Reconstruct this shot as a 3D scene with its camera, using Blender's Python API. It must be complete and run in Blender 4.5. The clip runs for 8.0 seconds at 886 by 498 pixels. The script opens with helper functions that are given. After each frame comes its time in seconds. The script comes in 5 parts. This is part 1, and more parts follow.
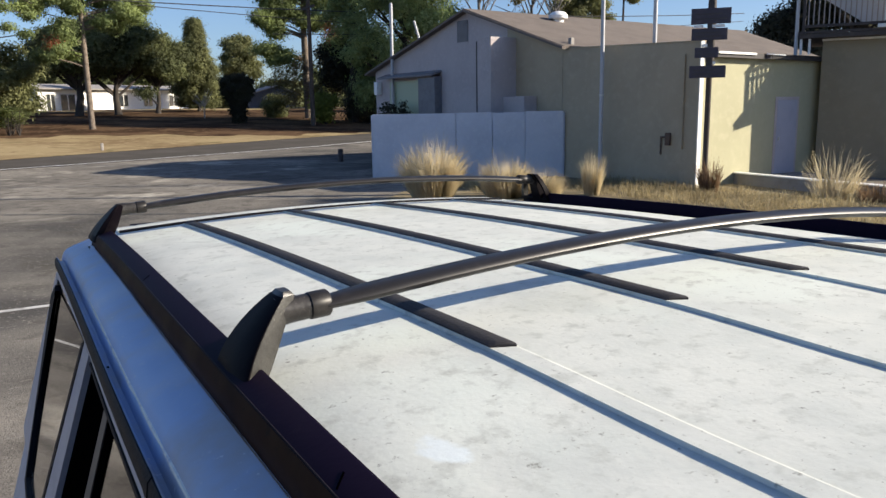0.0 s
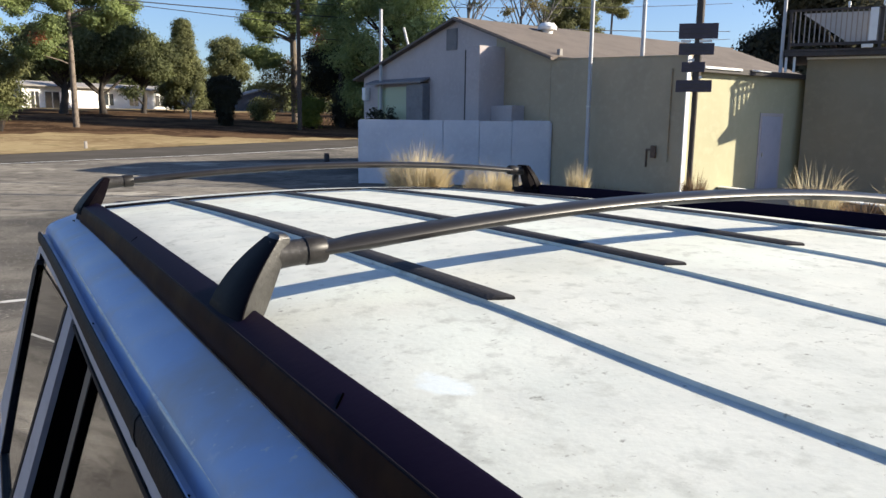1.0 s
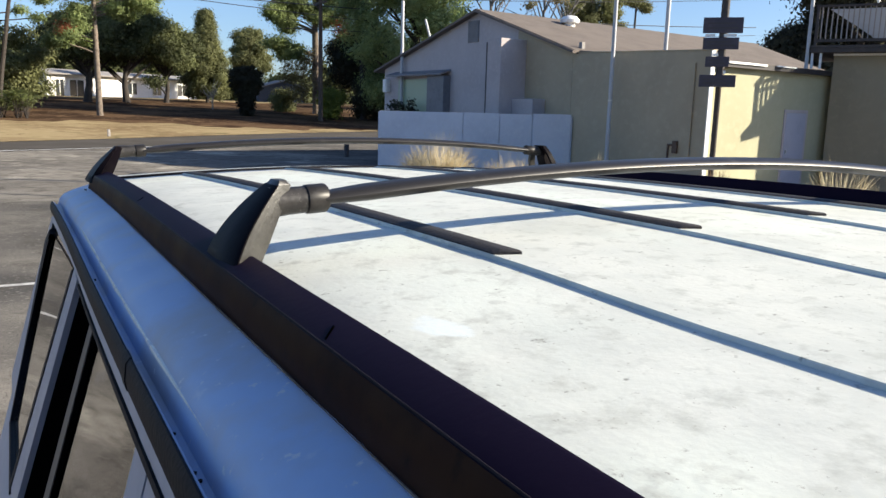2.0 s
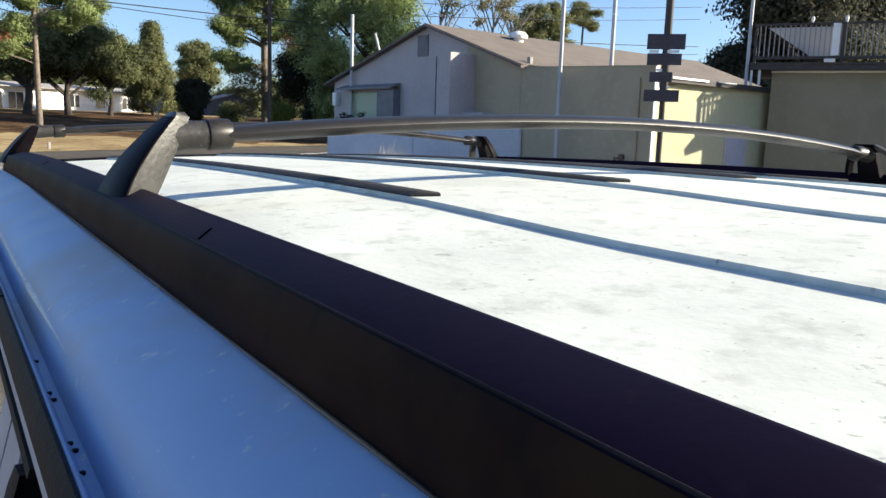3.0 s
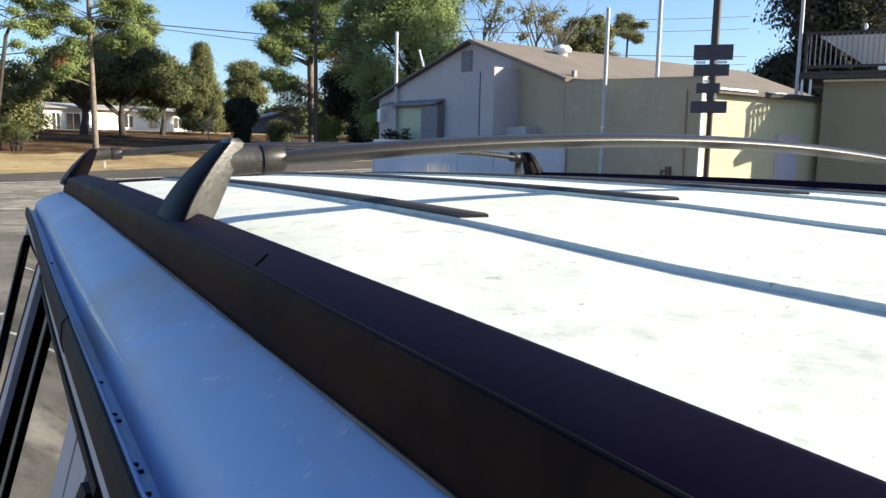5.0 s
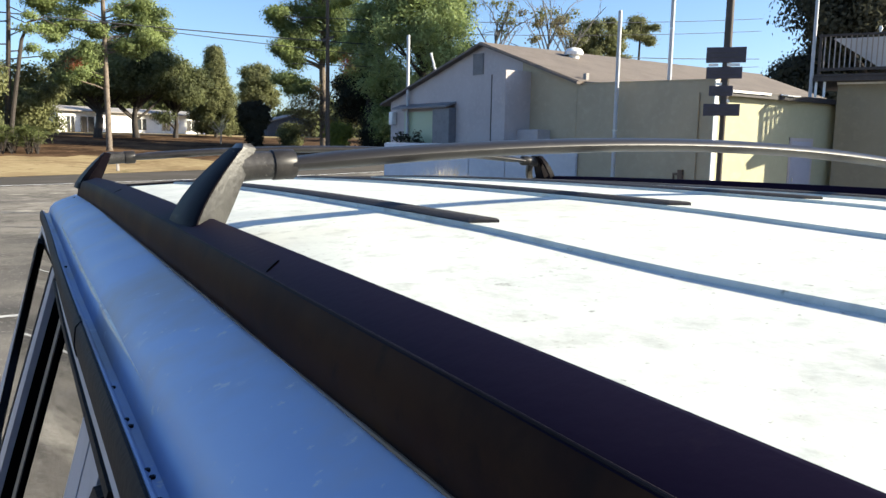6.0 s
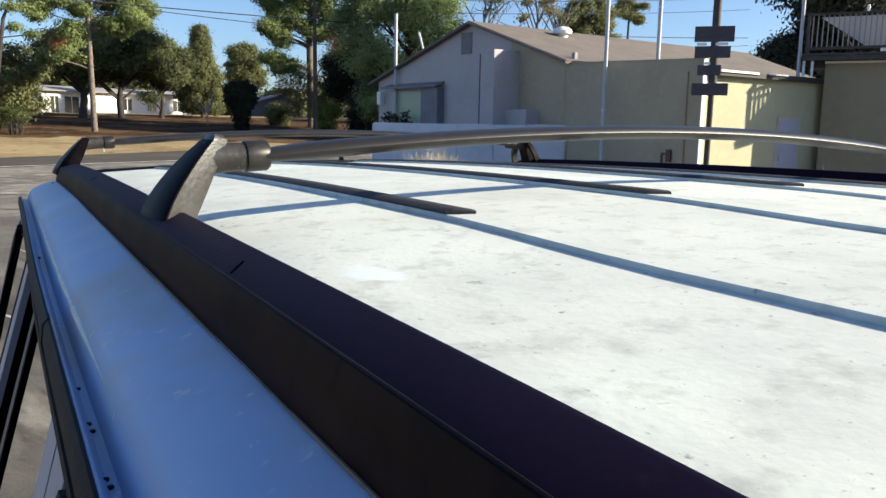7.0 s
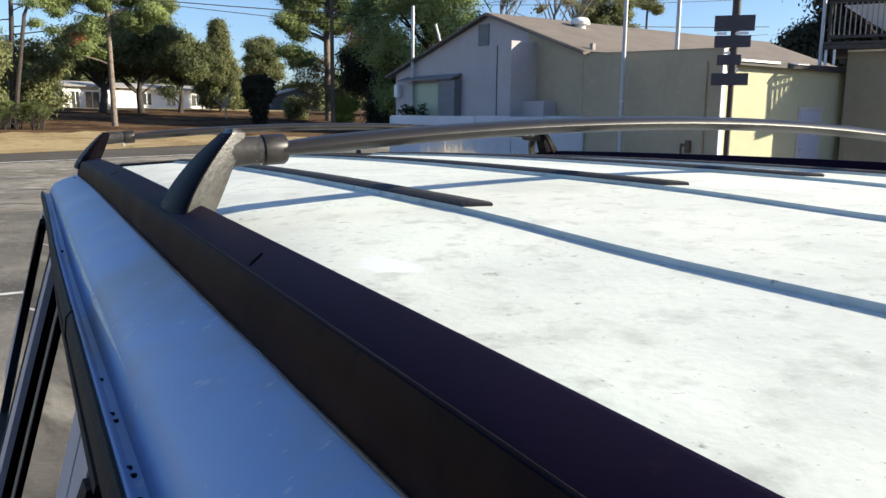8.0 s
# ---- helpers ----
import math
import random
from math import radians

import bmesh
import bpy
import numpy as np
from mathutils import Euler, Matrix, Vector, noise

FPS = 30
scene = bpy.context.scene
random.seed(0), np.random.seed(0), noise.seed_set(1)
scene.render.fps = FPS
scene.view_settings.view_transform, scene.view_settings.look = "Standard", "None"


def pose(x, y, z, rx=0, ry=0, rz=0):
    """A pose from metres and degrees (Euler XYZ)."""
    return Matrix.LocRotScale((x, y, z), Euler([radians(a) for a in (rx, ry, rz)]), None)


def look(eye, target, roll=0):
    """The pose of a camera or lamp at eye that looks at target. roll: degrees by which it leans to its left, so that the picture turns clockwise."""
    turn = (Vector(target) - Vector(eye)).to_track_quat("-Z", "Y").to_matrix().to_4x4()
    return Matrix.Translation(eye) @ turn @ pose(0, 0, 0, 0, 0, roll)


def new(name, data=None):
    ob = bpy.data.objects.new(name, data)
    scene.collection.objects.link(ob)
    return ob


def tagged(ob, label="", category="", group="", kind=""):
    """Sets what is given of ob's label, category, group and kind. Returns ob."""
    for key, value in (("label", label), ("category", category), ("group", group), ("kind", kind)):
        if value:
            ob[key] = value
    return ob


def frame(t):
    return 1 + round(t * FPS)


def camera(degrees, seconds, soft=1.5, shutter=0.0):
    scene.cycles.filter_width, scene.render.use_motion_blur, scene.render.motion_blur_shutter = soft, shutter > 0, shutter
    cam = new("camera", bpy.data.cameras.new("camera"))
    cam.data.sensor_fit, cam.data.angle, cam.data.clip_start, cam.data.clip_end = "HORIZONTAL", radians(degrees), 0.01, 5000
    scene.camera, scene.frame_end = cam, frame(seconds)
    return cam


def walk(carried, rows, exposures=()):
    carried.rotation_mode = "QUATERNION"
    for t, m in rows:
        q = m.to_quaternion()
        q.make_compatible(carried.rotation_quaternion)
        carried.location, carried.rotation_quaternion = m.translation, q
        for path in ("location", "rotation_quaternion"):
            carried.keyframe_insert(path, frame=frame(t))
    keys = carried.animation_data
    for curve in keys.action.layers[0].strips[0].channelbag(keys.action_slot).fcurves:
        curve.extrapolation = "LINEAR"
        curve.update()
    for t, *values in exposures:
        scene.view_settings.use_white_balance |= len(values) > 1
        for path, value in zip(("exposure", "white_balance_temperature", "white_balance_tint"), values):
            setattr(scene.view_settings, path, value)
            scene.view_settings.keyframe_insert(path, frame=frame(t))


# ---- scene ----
cam = camera(59.72, 8.0)
PATH = [
    (0, (-0.7426, -0.6055, 1.8914), (0.2806, 1.0762, 1.5379), -0.84),
    (0.5, (-0.7614, -0.6033, 1.8551), (0.2649, 1.0809, 1.5231), 0.07),
    (1, (-0.7526, -0.5962, 1.8393), (0.3085, 1.0664, 1.5078), 0.81),
    (2.3, (-0.7151, -0.5888, 1.7759), (0.2987, 1.0984, 1.4215), 1.73),
    (2.5, (-0.6998, -0.5878, 1.7550), (0.4687, 1.0030, 1.4326), 1.76),
    (2.7, (-0.7000, -0.5872, 1.7418), (0.4759, 1.0032, 1.4455), 4.17),
    (3, (-0.6955, -0.5852, 1.7392), (0.4325, 1.0378, 1.4331), 1.90),
    (3.5, (-0.6994, -0.5862, 1.7417), (0.3610, 1.0883, 1.4744), 1.60),
    (4, (-0.7009, -0.5871, 1.7426), (0.3502, 1.0944, 1.4823), 1.46),
    (5.5, (-0.7002, -0.5874, 1.7456), (0.3222, 1.1094, 1.4706), 1.10),
    (6, (-0.7002, -0.5877, 1.7467), (0.3082, 1.1190, 1.4812), 1.11),
    (6.5, (-0.6886, -0.5863, 1.7593), (0.3276, 1.1107, 1.4641), 0.46),
    (7, (-0.6875, -0.5855, 1.7551), (0.3419, 1.0999, 1.4394), 1.00),
    (7.5, (-0.6879, -0.5887, 1.7551), (0.3440, 1.0933, 1.4294), 0.88),
    (8, (-0.6881, -0.5880, 1.7552), (0.3005, 1.1180, 1.4198), 0.59),
]
EXPOSURES = [(0, 0.95, 6450, 17), (0.5, 1.08, 6480, 16), (1.0, 1.17, 6500, 16), (2.5, 1.28, 6440, 14), (4.0, 1.55, 6500, 12), (5.5, 1.53, 6500, 12), (6.0, 1.54, 6500, 12), (6.5, 1.30, 6430, 13), (7.0, 1.22, 6430, 13), (8.0, 1.30, 6430, 13)]
walk(cam, [(t, look(eye, target, roll)) for t, eye, target, roll in PATH], EXPOSURES)

# ---- daylight: low winter sun from the car's far side, clear sky ----
SUN_AZ, SUN_EL = 123.0, 22.0
TO_SUN = Vector((math.sin(radians(SUN_AZ)) * math.cos(radians(SUN_EL)), math.cos(radians(SUN_AZ)) * math.cos(radians(SUN_EL)), math.sin(radians(SUN_EL))))
world = bpy.data.worlds.new("sky")
scene.world = world
world.use_nodes = True
wn, wl = world.node_tree.nodes, world.node_tree.links
sky = wn.new("ShaderNodeTexSky")
sky.sky_type, sky.sun_disc = "NISHITA", False
sky.sun_elevation, sky.sun_rotation = radians(SUN_EL), radians(SUN_AZ)
sky.air_density, sky.dust_density, sky.ozone_density = 0.9, 0.9, 4.5
wl.new(sky.outputs[0], wn["Background"].inputs[0])
wn["Background"].inputs[1].default_value = 0.083
sun = new("sun", bpy.data.lights.new("sun", "SUN"))
sun.data.energy, sun.data.angle, sun.data.color = 4.95, radians(0.5), (0.965, 0.895, 0.70)
sun.matrix_world = look(TO_SUN * 60, (0, 0, 0))


# ---- building blocks ----
def part(name, bm, material, parent=None, label="", smooth=False, m=None):
    """Links a bmesh as one mesh object, under a thing or a part."""
    if m is not None:
        bmesh.ops.transform(bm, matrix=m, verts=bm.verts)
    bmesh.ops.recalc_face_normals(bm, faces=bm.faces)
    me = bpy.data.meshes.new(name)
    bm.to_mesh(me)
    bm.free()
    me.materials.append(material)
    if smooth:
        for p in me.polygons:
            p.use_smooth = True
        me.set_sharp_from_angle(angle=radians(38))
    ob = new(name, me)
    if parent is not None:
        ob.parent = parent
        if parent.type == "EMPTY":
            ob.matrix_parent_inverse = parent.matrix_basis.inverted()
    if label:
        ob["label"] = label
    return ob


def raw(name, verts, faces, material, parent=None, smooth=False):
    """The same from lists, for meshes of many small faces."""
    me = bpy.data.meshes.new(name)
    me.from_pydata(verts, [], faces)
    me.materials.append(material)
    if smooth:
        for p in me.polygons:
            p.use_smooth = True
    ob = new(name, me)
    if parent is not None:
        ob.parent = parent
        if parent.type == "EMPTY":
            ob.matrix_parent_inverse = parent.matrix_basis.inverted()
    return ob


def thing(name, place, label, category, group="", kind=""):
    ob = new(name)
    ob.empty_display_size = 0.1
    ob.location = place
    return tagged(ob, label, category, group, kind)


def box(bm, x0, y0, z0, x1, y1, z1, bevel=0.0):
    r = bmesh.ops.create_cube(bm, size=1.0)
    m = Matrix.Translation(((x0 + x1) / 2, (y0 + y1) / 2, (z0 + z1) / 2)) @ Matrix.Diagonal((abs(x1 - x0), abs(y1 - y0), abs(z1 - z0), 1))
    bmesh.ops.transform(bm, matrix=m, verts=r["verts"])
    if bevel:
        edges = {e for v in r["verts"] for e in v.link_edges}
        bmesh.ops.bevel(bm, geom=list(edges), offset=bevel, segments=2, affect="EDGES", profile=0.5)
    return bm


def boxes(*rows, bevel=0.0):
    bm = bmesh.new()
    for r in rows:
        box(bm, *r, bevel=bevel)
    return bm


def loft(bm, rings, closed=True, caps=True):
    """Skins rings of points, one to the next."""
    vs = [[bm.verts.new(p) for p in ring] for ring in rings]
    n = len(vs[0])
    for a, b in zip(vs, vs[1:]):
        for i in range(n if closed else n - 1):
            j = (i + 1) % n
            bm.faces.new((a[i], a[j], b[j], b[i]))
    if caps and closed:
        bm.faces.new(vs[0][::-1])
        bm.faces.new(vs[-1])
    return bm


def tube(bm, pts, radii, n=8, flat=1.0):
    """A round bar through points; flat squashes it vertically."""
    pts = [Vector(p) for p in pts]
    rings = []
    for i, p in enumerate(pts):
        d = (pts[min(i + 1, len(pts) - 1)] - pts[max(i - 1, 0)]).normalized()
        side = d.cross(Vector((0, 0, 1)) if abs(d.z) < 0.95 else Vector((0, 1, 0))).normalized()
        up = side.cross(d)
        r = radii[i] if isinstance(radii, (list, tuple)) else radii
        rings.append([p + side * r * math.cos(k * math.tau / n) + up * r * flat * math.sin(k * math.tau / n) for k in range(n)])
    return loft(bm, rings)


# ---- materials ----
def material(name, base, rough=0.6, metal=0.0, vary=(), bump=0.0, bump_scale=60.0, spec=0.5, coat=0.0, island=0.0, obj_random=0.0):
    """base colour; vary: rows of (scale, colour, low, high, detail): noise that mixes a second colour in between two thresholds."""
    m = bpy.data.materials.new(name)
    m.use_nodes = True
    n, l = m.node_tree.nodes, m.node_tree.links
    b = n["Principled BSDF"]
    b.inputs["Roughness"].default_value, b.inputs["Metallic"].default_value = rough, metal
    b.inputs["Specular IOR Level"].default_value, b.inputs["Coat Weight"].default_value = spec, coat
    co = n.new("ShaderNodeTexCoord")
    col = n.new("ShaderNodeRGB")
    col.outputs[0].default_value = (*base, 1)
    last = col.outputs[0]
    for scale, colour, low, high, detail in vary:
        tex = n.new("ShaderNodeTexNoise")
        tex.inputs["Scale"].default_value, tex.inputs["Detail"].default_value, tex.inputs["Roughness"].default_value = scale, detail, 0.62
        mapn = n.new("ShaderNodeMapping")
        mapn.inputs["Location"].default_value = (scale * 1.7, scale * 0.3, 5.1)
        l.new(co.outputs["Object"], mapn.inputs[0])
        l.new(mapn.outputs[0], tex.inputs["Vector"])
        ramp = n.new("ShaderNodeValToRGB")
        ramp.color_ramp.elements[0].position, ramp.color_ramp.elements[1].position = low, high
        l.new(tex.outputs[0], ramp.inputs[0])
        mix = n.new("ShaderNodeMix")
        mix.data_type = "RGBA"
        l.new(ramp.outputs[0], mix.inputs[0])
        l.new(last, mix.inputs[6])
        mix.inputs[7].default_value = (*colour, 1)
        last = mix.outputs[2]
    if island or obj_random:
        hsv = n.new("ShaderNodeHueSaturation")
        rnd = n.new("ShaderNodeNewGeometry") if island else n.new("ShaderNodeObjectInfo")
        span = n.new("ShaderNodeMapRange")
        amount = island or obj_random
        span.inputs["To Min"].default_value, span.inputs["To Max"].default_value = 1 - amount, 1 + amount
        l.new(rnd.outputs["Random Per Island" if island else "Random"], span.inputs["Value"])
        l.new(span.outputs[0], hsv.inputs["Value"])
        l.new(last, hsv.inputs["Color"])
        last = hsv.outputs[0]
    l.new(last, b.inputs["Base Color"])
    if bump:
        tex = n.new("ShaderNodeTexNoise")
        tex.inputs["Scale"].default_value, tex.inputs["Detail"].default_value = bump_scale, 6
        l.new(co.outputs["Object"], tex.inputs["Vector"])
        bn = n.new("ShaderNodeBump")
        bn.inputs["Strength"].default_value, bn.inputs["Distance"].default_value = bump, 0.01
        l.new(tex.outputs[0], bn.inputs["Height"])
        l.new(bn.outputs[0], b.inputs["Normal"])
    return m


def leafy(name, a, b, island=0.13):
    m = material(name, a, 0.75, vary=((0.5, b, 0.4, 0.62, 3),), island=island, spec=0.25)
    m.node_tree.nodes["Principled BSDF"].inputs["Subsurface Weight"].default_value = 0.0
    n, l = m.node_tree.nodes, m.node_tree.links
    t = n.new("ShaderNodeBsdfTranslucent")
    mix = n.new("ShaderNodeMixShader")
    mix.inputs[0].default_value = 0.46
    src = n["Principled BSDF"].inputs["Base Color"].links[0].from_socket
    l.new(src, t.inputs[0])
    l.new(n["Principled BSDF"].outputs[0], mix.inputs[1])
    l.new(t.outputs[0], mix.inputs[2])
    l.new(mix.outputs[0], n["Material Output"].inputs[0])
    return m


PAINT = material("car_paint_roof", (0.650, 0.662, 0.606), 0.7, vary=((11, (0.550, 0.572, 0.530), 0.40, 0.68, 9), (3.0, (0.69, 0.73, 0.66), 0.52, 0.68, 3), (42, (0.48, 0.495, 0.45), 0.53, 0.70, 12), (95, (0.30, 0.305, 0.275), 0.635, 0.71, 8), (240, (0.40, 0.40, 0.36), 0.66, 0.72, 3)), bump=0.04, bump_scale=160, spec=0.07)
# Stands for white paint in shade: blue skylight is put into the colour.
SIDE = material("side_paint_skylit", (0.3622, 0.4647, 0.6402), 0.42, vary=((5, (0.3098, 0.4100, 0.6037), 0.42, 0.68, 6), (9, (0.4328, 0.4419, 0.4921), 0.50, 0.70, 9), (3.4, (0.3929, 0.3759, 0.3849), 0.50, 0.66, 6), (2.2, (0.5012, 0.5558, 0.6606), 0.52, 0.68, 3), (26, (0.5353, 0.5695, 0.6265), 0.62, 0.72, 14), (120, (0.5695, 0.5809, 0.6037), 0.64, 0.70, 4)), spec=0.22)
STRIP = material("grey_rubber", (0.033, 0.031, 0.033), 0.7, vary=((25, (0.028, 0.026, 0.025), 0.45, 0.8, 6),), bump=0.15, bump_scale=220, spec=0.3)
def rub_spot(m, place, size, colour):
    """One pale rubbed spot with a soft, ragged edge in a paint."""
    n, l = m.node_tree.nodes, m.node_tree.links
    target = n["Principled BSDF"].inputs["Base Color"]
    before = target.links[0].from_socket
    co = n.new("ShaderNodeTexCoord")
    mp = n.new("ShaderNodeMapping")
    mp.vector_type = "TEXTURE"
    mp.inputs["Location"].default_value, mp.inputs["Scale"].default_value = place, size
    wob = n.new("ShaderNodeTexNoise")
    wob.inputs["Scale"].default_value, wob.inputs["Detail"].default_value = 60, 5
    add = n.new("ShaderNodeMath")
    ln = n.new("ShaderNodeVectorMath")
    ln.operation = "LENGTH"
    ramp = n.new("ShaderNodeValToRGB")
    ramp.color_ramp.elements[0].position, ramp.color_ramp.elements[0].color = 0.30, (1, 1, 1, 1)
    ramp.color_ramp.elements[1].position, ramp.color_ramp.elements[1].color = 0.42, (0, 0, 0, 1)
    half = n.new("ShaderNodeMath")
    half.operation = "MULTIPLY"
    half.inputs[1].default_value = 0.22
    mix = n.new("ShaderNodeMix")
    mix.data_type = "RGBA"
    mix.inputs[7].default_value = (*colour, 1)
    l.new(co.outputs["Object"], mp.inputs[0])
    l.new(co.outputs["Object"], wob.inputs["Vector"])
    l.new(mp.outputs[0], ln.inputs[0])
    l.new(ln.outputs["Value"], half.inputs[0])
    l.new(half.outputs[0], add.inputs[0])
    span = n.new("ShaderNodeMath")
    span.operation = "MULTIPLY_ADD"
    span.inputs[1].default_value, span.inputs[2].default_value = 0.5, -0.12
    l.new(wob.outputs[0], span.inputs[0])
    l.new(span.outputs[0], add.inputs[1])
    l.new(add.outputs[0], ramp.inputs[0])
    l.new(ramp.outputs[0], mix.inputs[0])
    l.new(before, mix.inputs[6])
    l.new(mix.outputs[2], target)


rub_spot(PAINT, (-0.497, -0.198, 1.67), (0.011, 0.018, 1.0), (0.70, 0.755, 0.75))
RUBBER = material("black_rubber", (0.008, 0.0075, 0.010), 0.6, vary=((25, (0.020, 0.018, 0.016), 0.55, 0.8, 6),), bump=0.1, bump_scale=220, spec=0.12)
PLASTIC = material("black_plastic", (0.0070, 0.0040, 0.0125), 0.5, vary=((14, (0.0087, 0.0054, 0.0140), 0.45, 0.8, 6), (60, (0.0122, 0.0084, 0.0160), 0.62, 0.75, 8)), bump=0.02, bump_scale=180, spec=0.03)
CASTING = material("worn_black_casting", (0.024, 0.022, 0.021), 0.36, vary=((45, (0.060, 0.056, 0.052), 0.48, 0.72, 8), (260, (0.16, 0.15, 0.14), 0.62, 0.74, 4)), bump=0.06, bump_scale=260, spec=0.35)
COLLAR = material("dark_collar", (0.016, 0.0145, 0.014), 0.4, vary=((60, (0.04, 0.037, 0.035), 0.55, 0.75, 6),), spec=0.25)
BAR = material("black_bar_coating", (0.020, 0.0185, 0.0185), 0.36, vary=((40, (0.05, 0.046, 0.043), 0.55, 0.8, 6),), spec=0.3)
# Brown stands in for sunlit ground mirrored in the rail's outer face.
RAILFACE = material("rail_plastic_ground_tint", (0.0326, 0.0145, 0.0095), 0.5, vary=((5, (0.0488, 0.0264, 0.0130), 0.48, 0.68, 5), (14, (0.0178, 0.0092, 0.0080), 0.48, 0.72, 6), (2.2, (0.0681, 0.0414, 0.0190), 0.54, 0.68, 3), (60, (0.0163, 0.0106, 0.0090), 0.55, 0.75, 6)), spec=0.02)
WORN = material("rubbed_bare_casting", (0.0340, 0.0326, 0.0292), 0.45, vary=((16, (0.0578, 0.0558, 0.0496), 0.48, 0.66, 6), (38, (0.0170, 0.0156, 0.0143), 0.52, 0.68, 8), (60, (0.1768, 0.1700, 0.1496), 0.63, 0.70, 7), (220, (0.1088, 0.1020, 0.0918), 0.62, 0.72, 5)), bump=0.1, bump_scale=240, spec=0.35)
COVER = material("black_tower_cover", (0.006, 0.0045, 0.006), 0.45, vary=((30, (0.012, 0.010, 0.010), 0.5, 0.8, 6),), bump=0.02, bump_scale=200, spec=0.03)
# Paler than the rail: the bead's sky highlight is put into this colour.
BEAD = material("bead_sky_highlight", (0.0204, 0.0168, 0.0198), 0.6, vary=((14, (0.0108, 0.0084, 0.0096), 0.45, 0.7, 6),), spec=0.06)
SEALANT = material("stained_sealant", (0.17, 0.12, 0.075), 0.7, vary=((25, (0.07, 0.05, 0.035), 0.42, 0.62, 7), (8, (0.22, 0.19, 0.18), 0.54, 0.68, 4)))
EAVE = material("black_eave_board", (0.018, 0.014, 0.016), 0.7, vary=((3, (0.035, 0.03, 0.03), 0.5, 0.8, 5),))
CREASEGLINT = material("pale_crease_glint", (0.84, 0.82, 0.70), 0.25, vary=((45, (0.50, 0.54, 0.62), 0.50, 0.64, 6),), spec=0.7)
SLOT = material("slot_shadow_black", (0.001, 0.001, 0.001), 0.9, spec=0.0)
STEEL = material("bare_steel", (0.6, 0.6, 0.58), 0.3, metal=1.0)
FRAME = material("door_frame_paint", (0.40, 0.395, 0.43), 0.4, vary=((20, (0.30, 0.295, 0.32), 0.5, 0.8, 6),))
DIVIDER = material("dusty_divider", (0.085, 0.068, 0.055), 0.5, vary=((20, (0.055, 0.045, 0.038), 0.5, 0.8, 6),))
DARKIN = material("dark_interior", (0.015, 0.014, 0.014), 0.8)
TYRE = material("tyre_rubber", (0.02, 0.02, 0.02), 0.8, bump=0.2, bump_scale=90)
LENS = material("red_lens", (0.35, 0.02, 0.02), 0.15)
GLASS = bpy.data.materials.new("tinted_glass")
GLASS.use_nodes = True
gb = GLASS.node_tree.nodes["Principled BSDF"]
gb.inputs["Base Color"].default_value = (0.30, 0.29, 0.26, 1)
gb.inputs["Roughness"].default_value, gb.inputs["Transmission Weight"].default_value, gb.inputs["IOR"].default_value = 0.02, 1.0, 1.5
ASPHALT = material("old_asphalt", (0.1826, 0.1661, 0.1452), 0.9, vary=((0.22, (0.2959, 0.2684, 0.2266), 0.40, 0.62, 6), (0.55, (0.4543, 0.4147, 0.3454), 0.56, 0.66, 10), (0.10, (0.0935, 0.0891, 0.0836), 0.5, 0.66, 5), (2.6, (0.0990, 0.0913, 0.0781), 0.5, 0.7, 8), (22, (0.2673, 0.2464, 0.2178), 0.57, 0.68, 6), (60, (0.0495, 0.0495, 0.0473), 0.54, 0.72, 4)), bump=0.5, bump_scale=70, spec=0.0)
ROAD = material("road_asphalt", (0.088, 0.080, 0.071), 0.88, vary=((0.5, (0.115, 0.105, 0.094), 0.4, 0.7, 5),), bump=0.3, bump_scale=60, spec=0.0)
LAWN = material("dry_lawn", (0.34, 0.262, 0.145), 0.95, vary=((0.18, (0.22, 0.155, 0.086), 0.42, 0.62, 6), (1.6, (0.40, 0.31, 0.18), 0.5, 0.72, 8), (0.5, (0.11, 0.10, 0.045), 0.58, 0.76, 5), (0.9, (0.13, 0.07, 0.038), 0.6, 0.72, 8)), bump=0.8, bump_scale=14, spec=0.0)
# Leaf litter, darkened so its colour also carries the trees' shade.
LITTER = material("shaded_leaf_litter", (0.1173, 0.0742, 0.0454), 0.95, vary=((0.22, (0.0530, 0.0333, 0.0227), 0.44, 0.58, 5), (0.5, (0.1778, 0.1135, 0.0666), 0.55, 0.68, 6), (2.2, (0.1968, 0.1362, 0.0832), 0.55, 0.74, 8)), bump=0.8, bump_scale=9, spec=0.0)
BED = material("dry_grass_bed", (0.25, 0.205, 0.125), 0.95, vary=((0.9, (0.16, 0.125, 0.075), 0.42, 0.7, 7), (6, (0.33, 0.275, 0.17), 0.5, 0.75, 6)), bump=0.8, bump_scale=24, spec=0.08)
LINE = material("worn_white_line", (0.74, 0.73, 0.70), 0.8, vary=((3, (0.4, 0.38, 0.35), 0.57, 0.72, 8),))
STRAWLOW = leafy("low_dry_grass", (0.46, 0.385, 0.225), (0.30, 0.245, 0.14), 0.25)
FADED = material("faded_white_line", (0.52, 0.51, 0.48), 0.85, vary=((5, (0.2, 0.185, 0.165), 0.5, 0.66, 9),))
STRAW = leafy("straw_grass", (0.6300, 0.5490, 0.3780), (0.4860, 0.4095, 0.2610), 0.2)
STRAWRED = leafy("rusty_grass", (0.24, 0.16, 0.10), (0.17, 0.115, 0.07), 0.25)
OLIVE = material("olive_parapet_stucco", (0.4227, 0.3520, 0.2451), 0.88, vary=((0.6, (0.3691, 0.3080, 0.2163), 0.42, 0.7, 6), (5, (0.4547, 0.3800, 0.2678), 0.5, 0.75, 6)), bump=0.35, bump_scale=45)
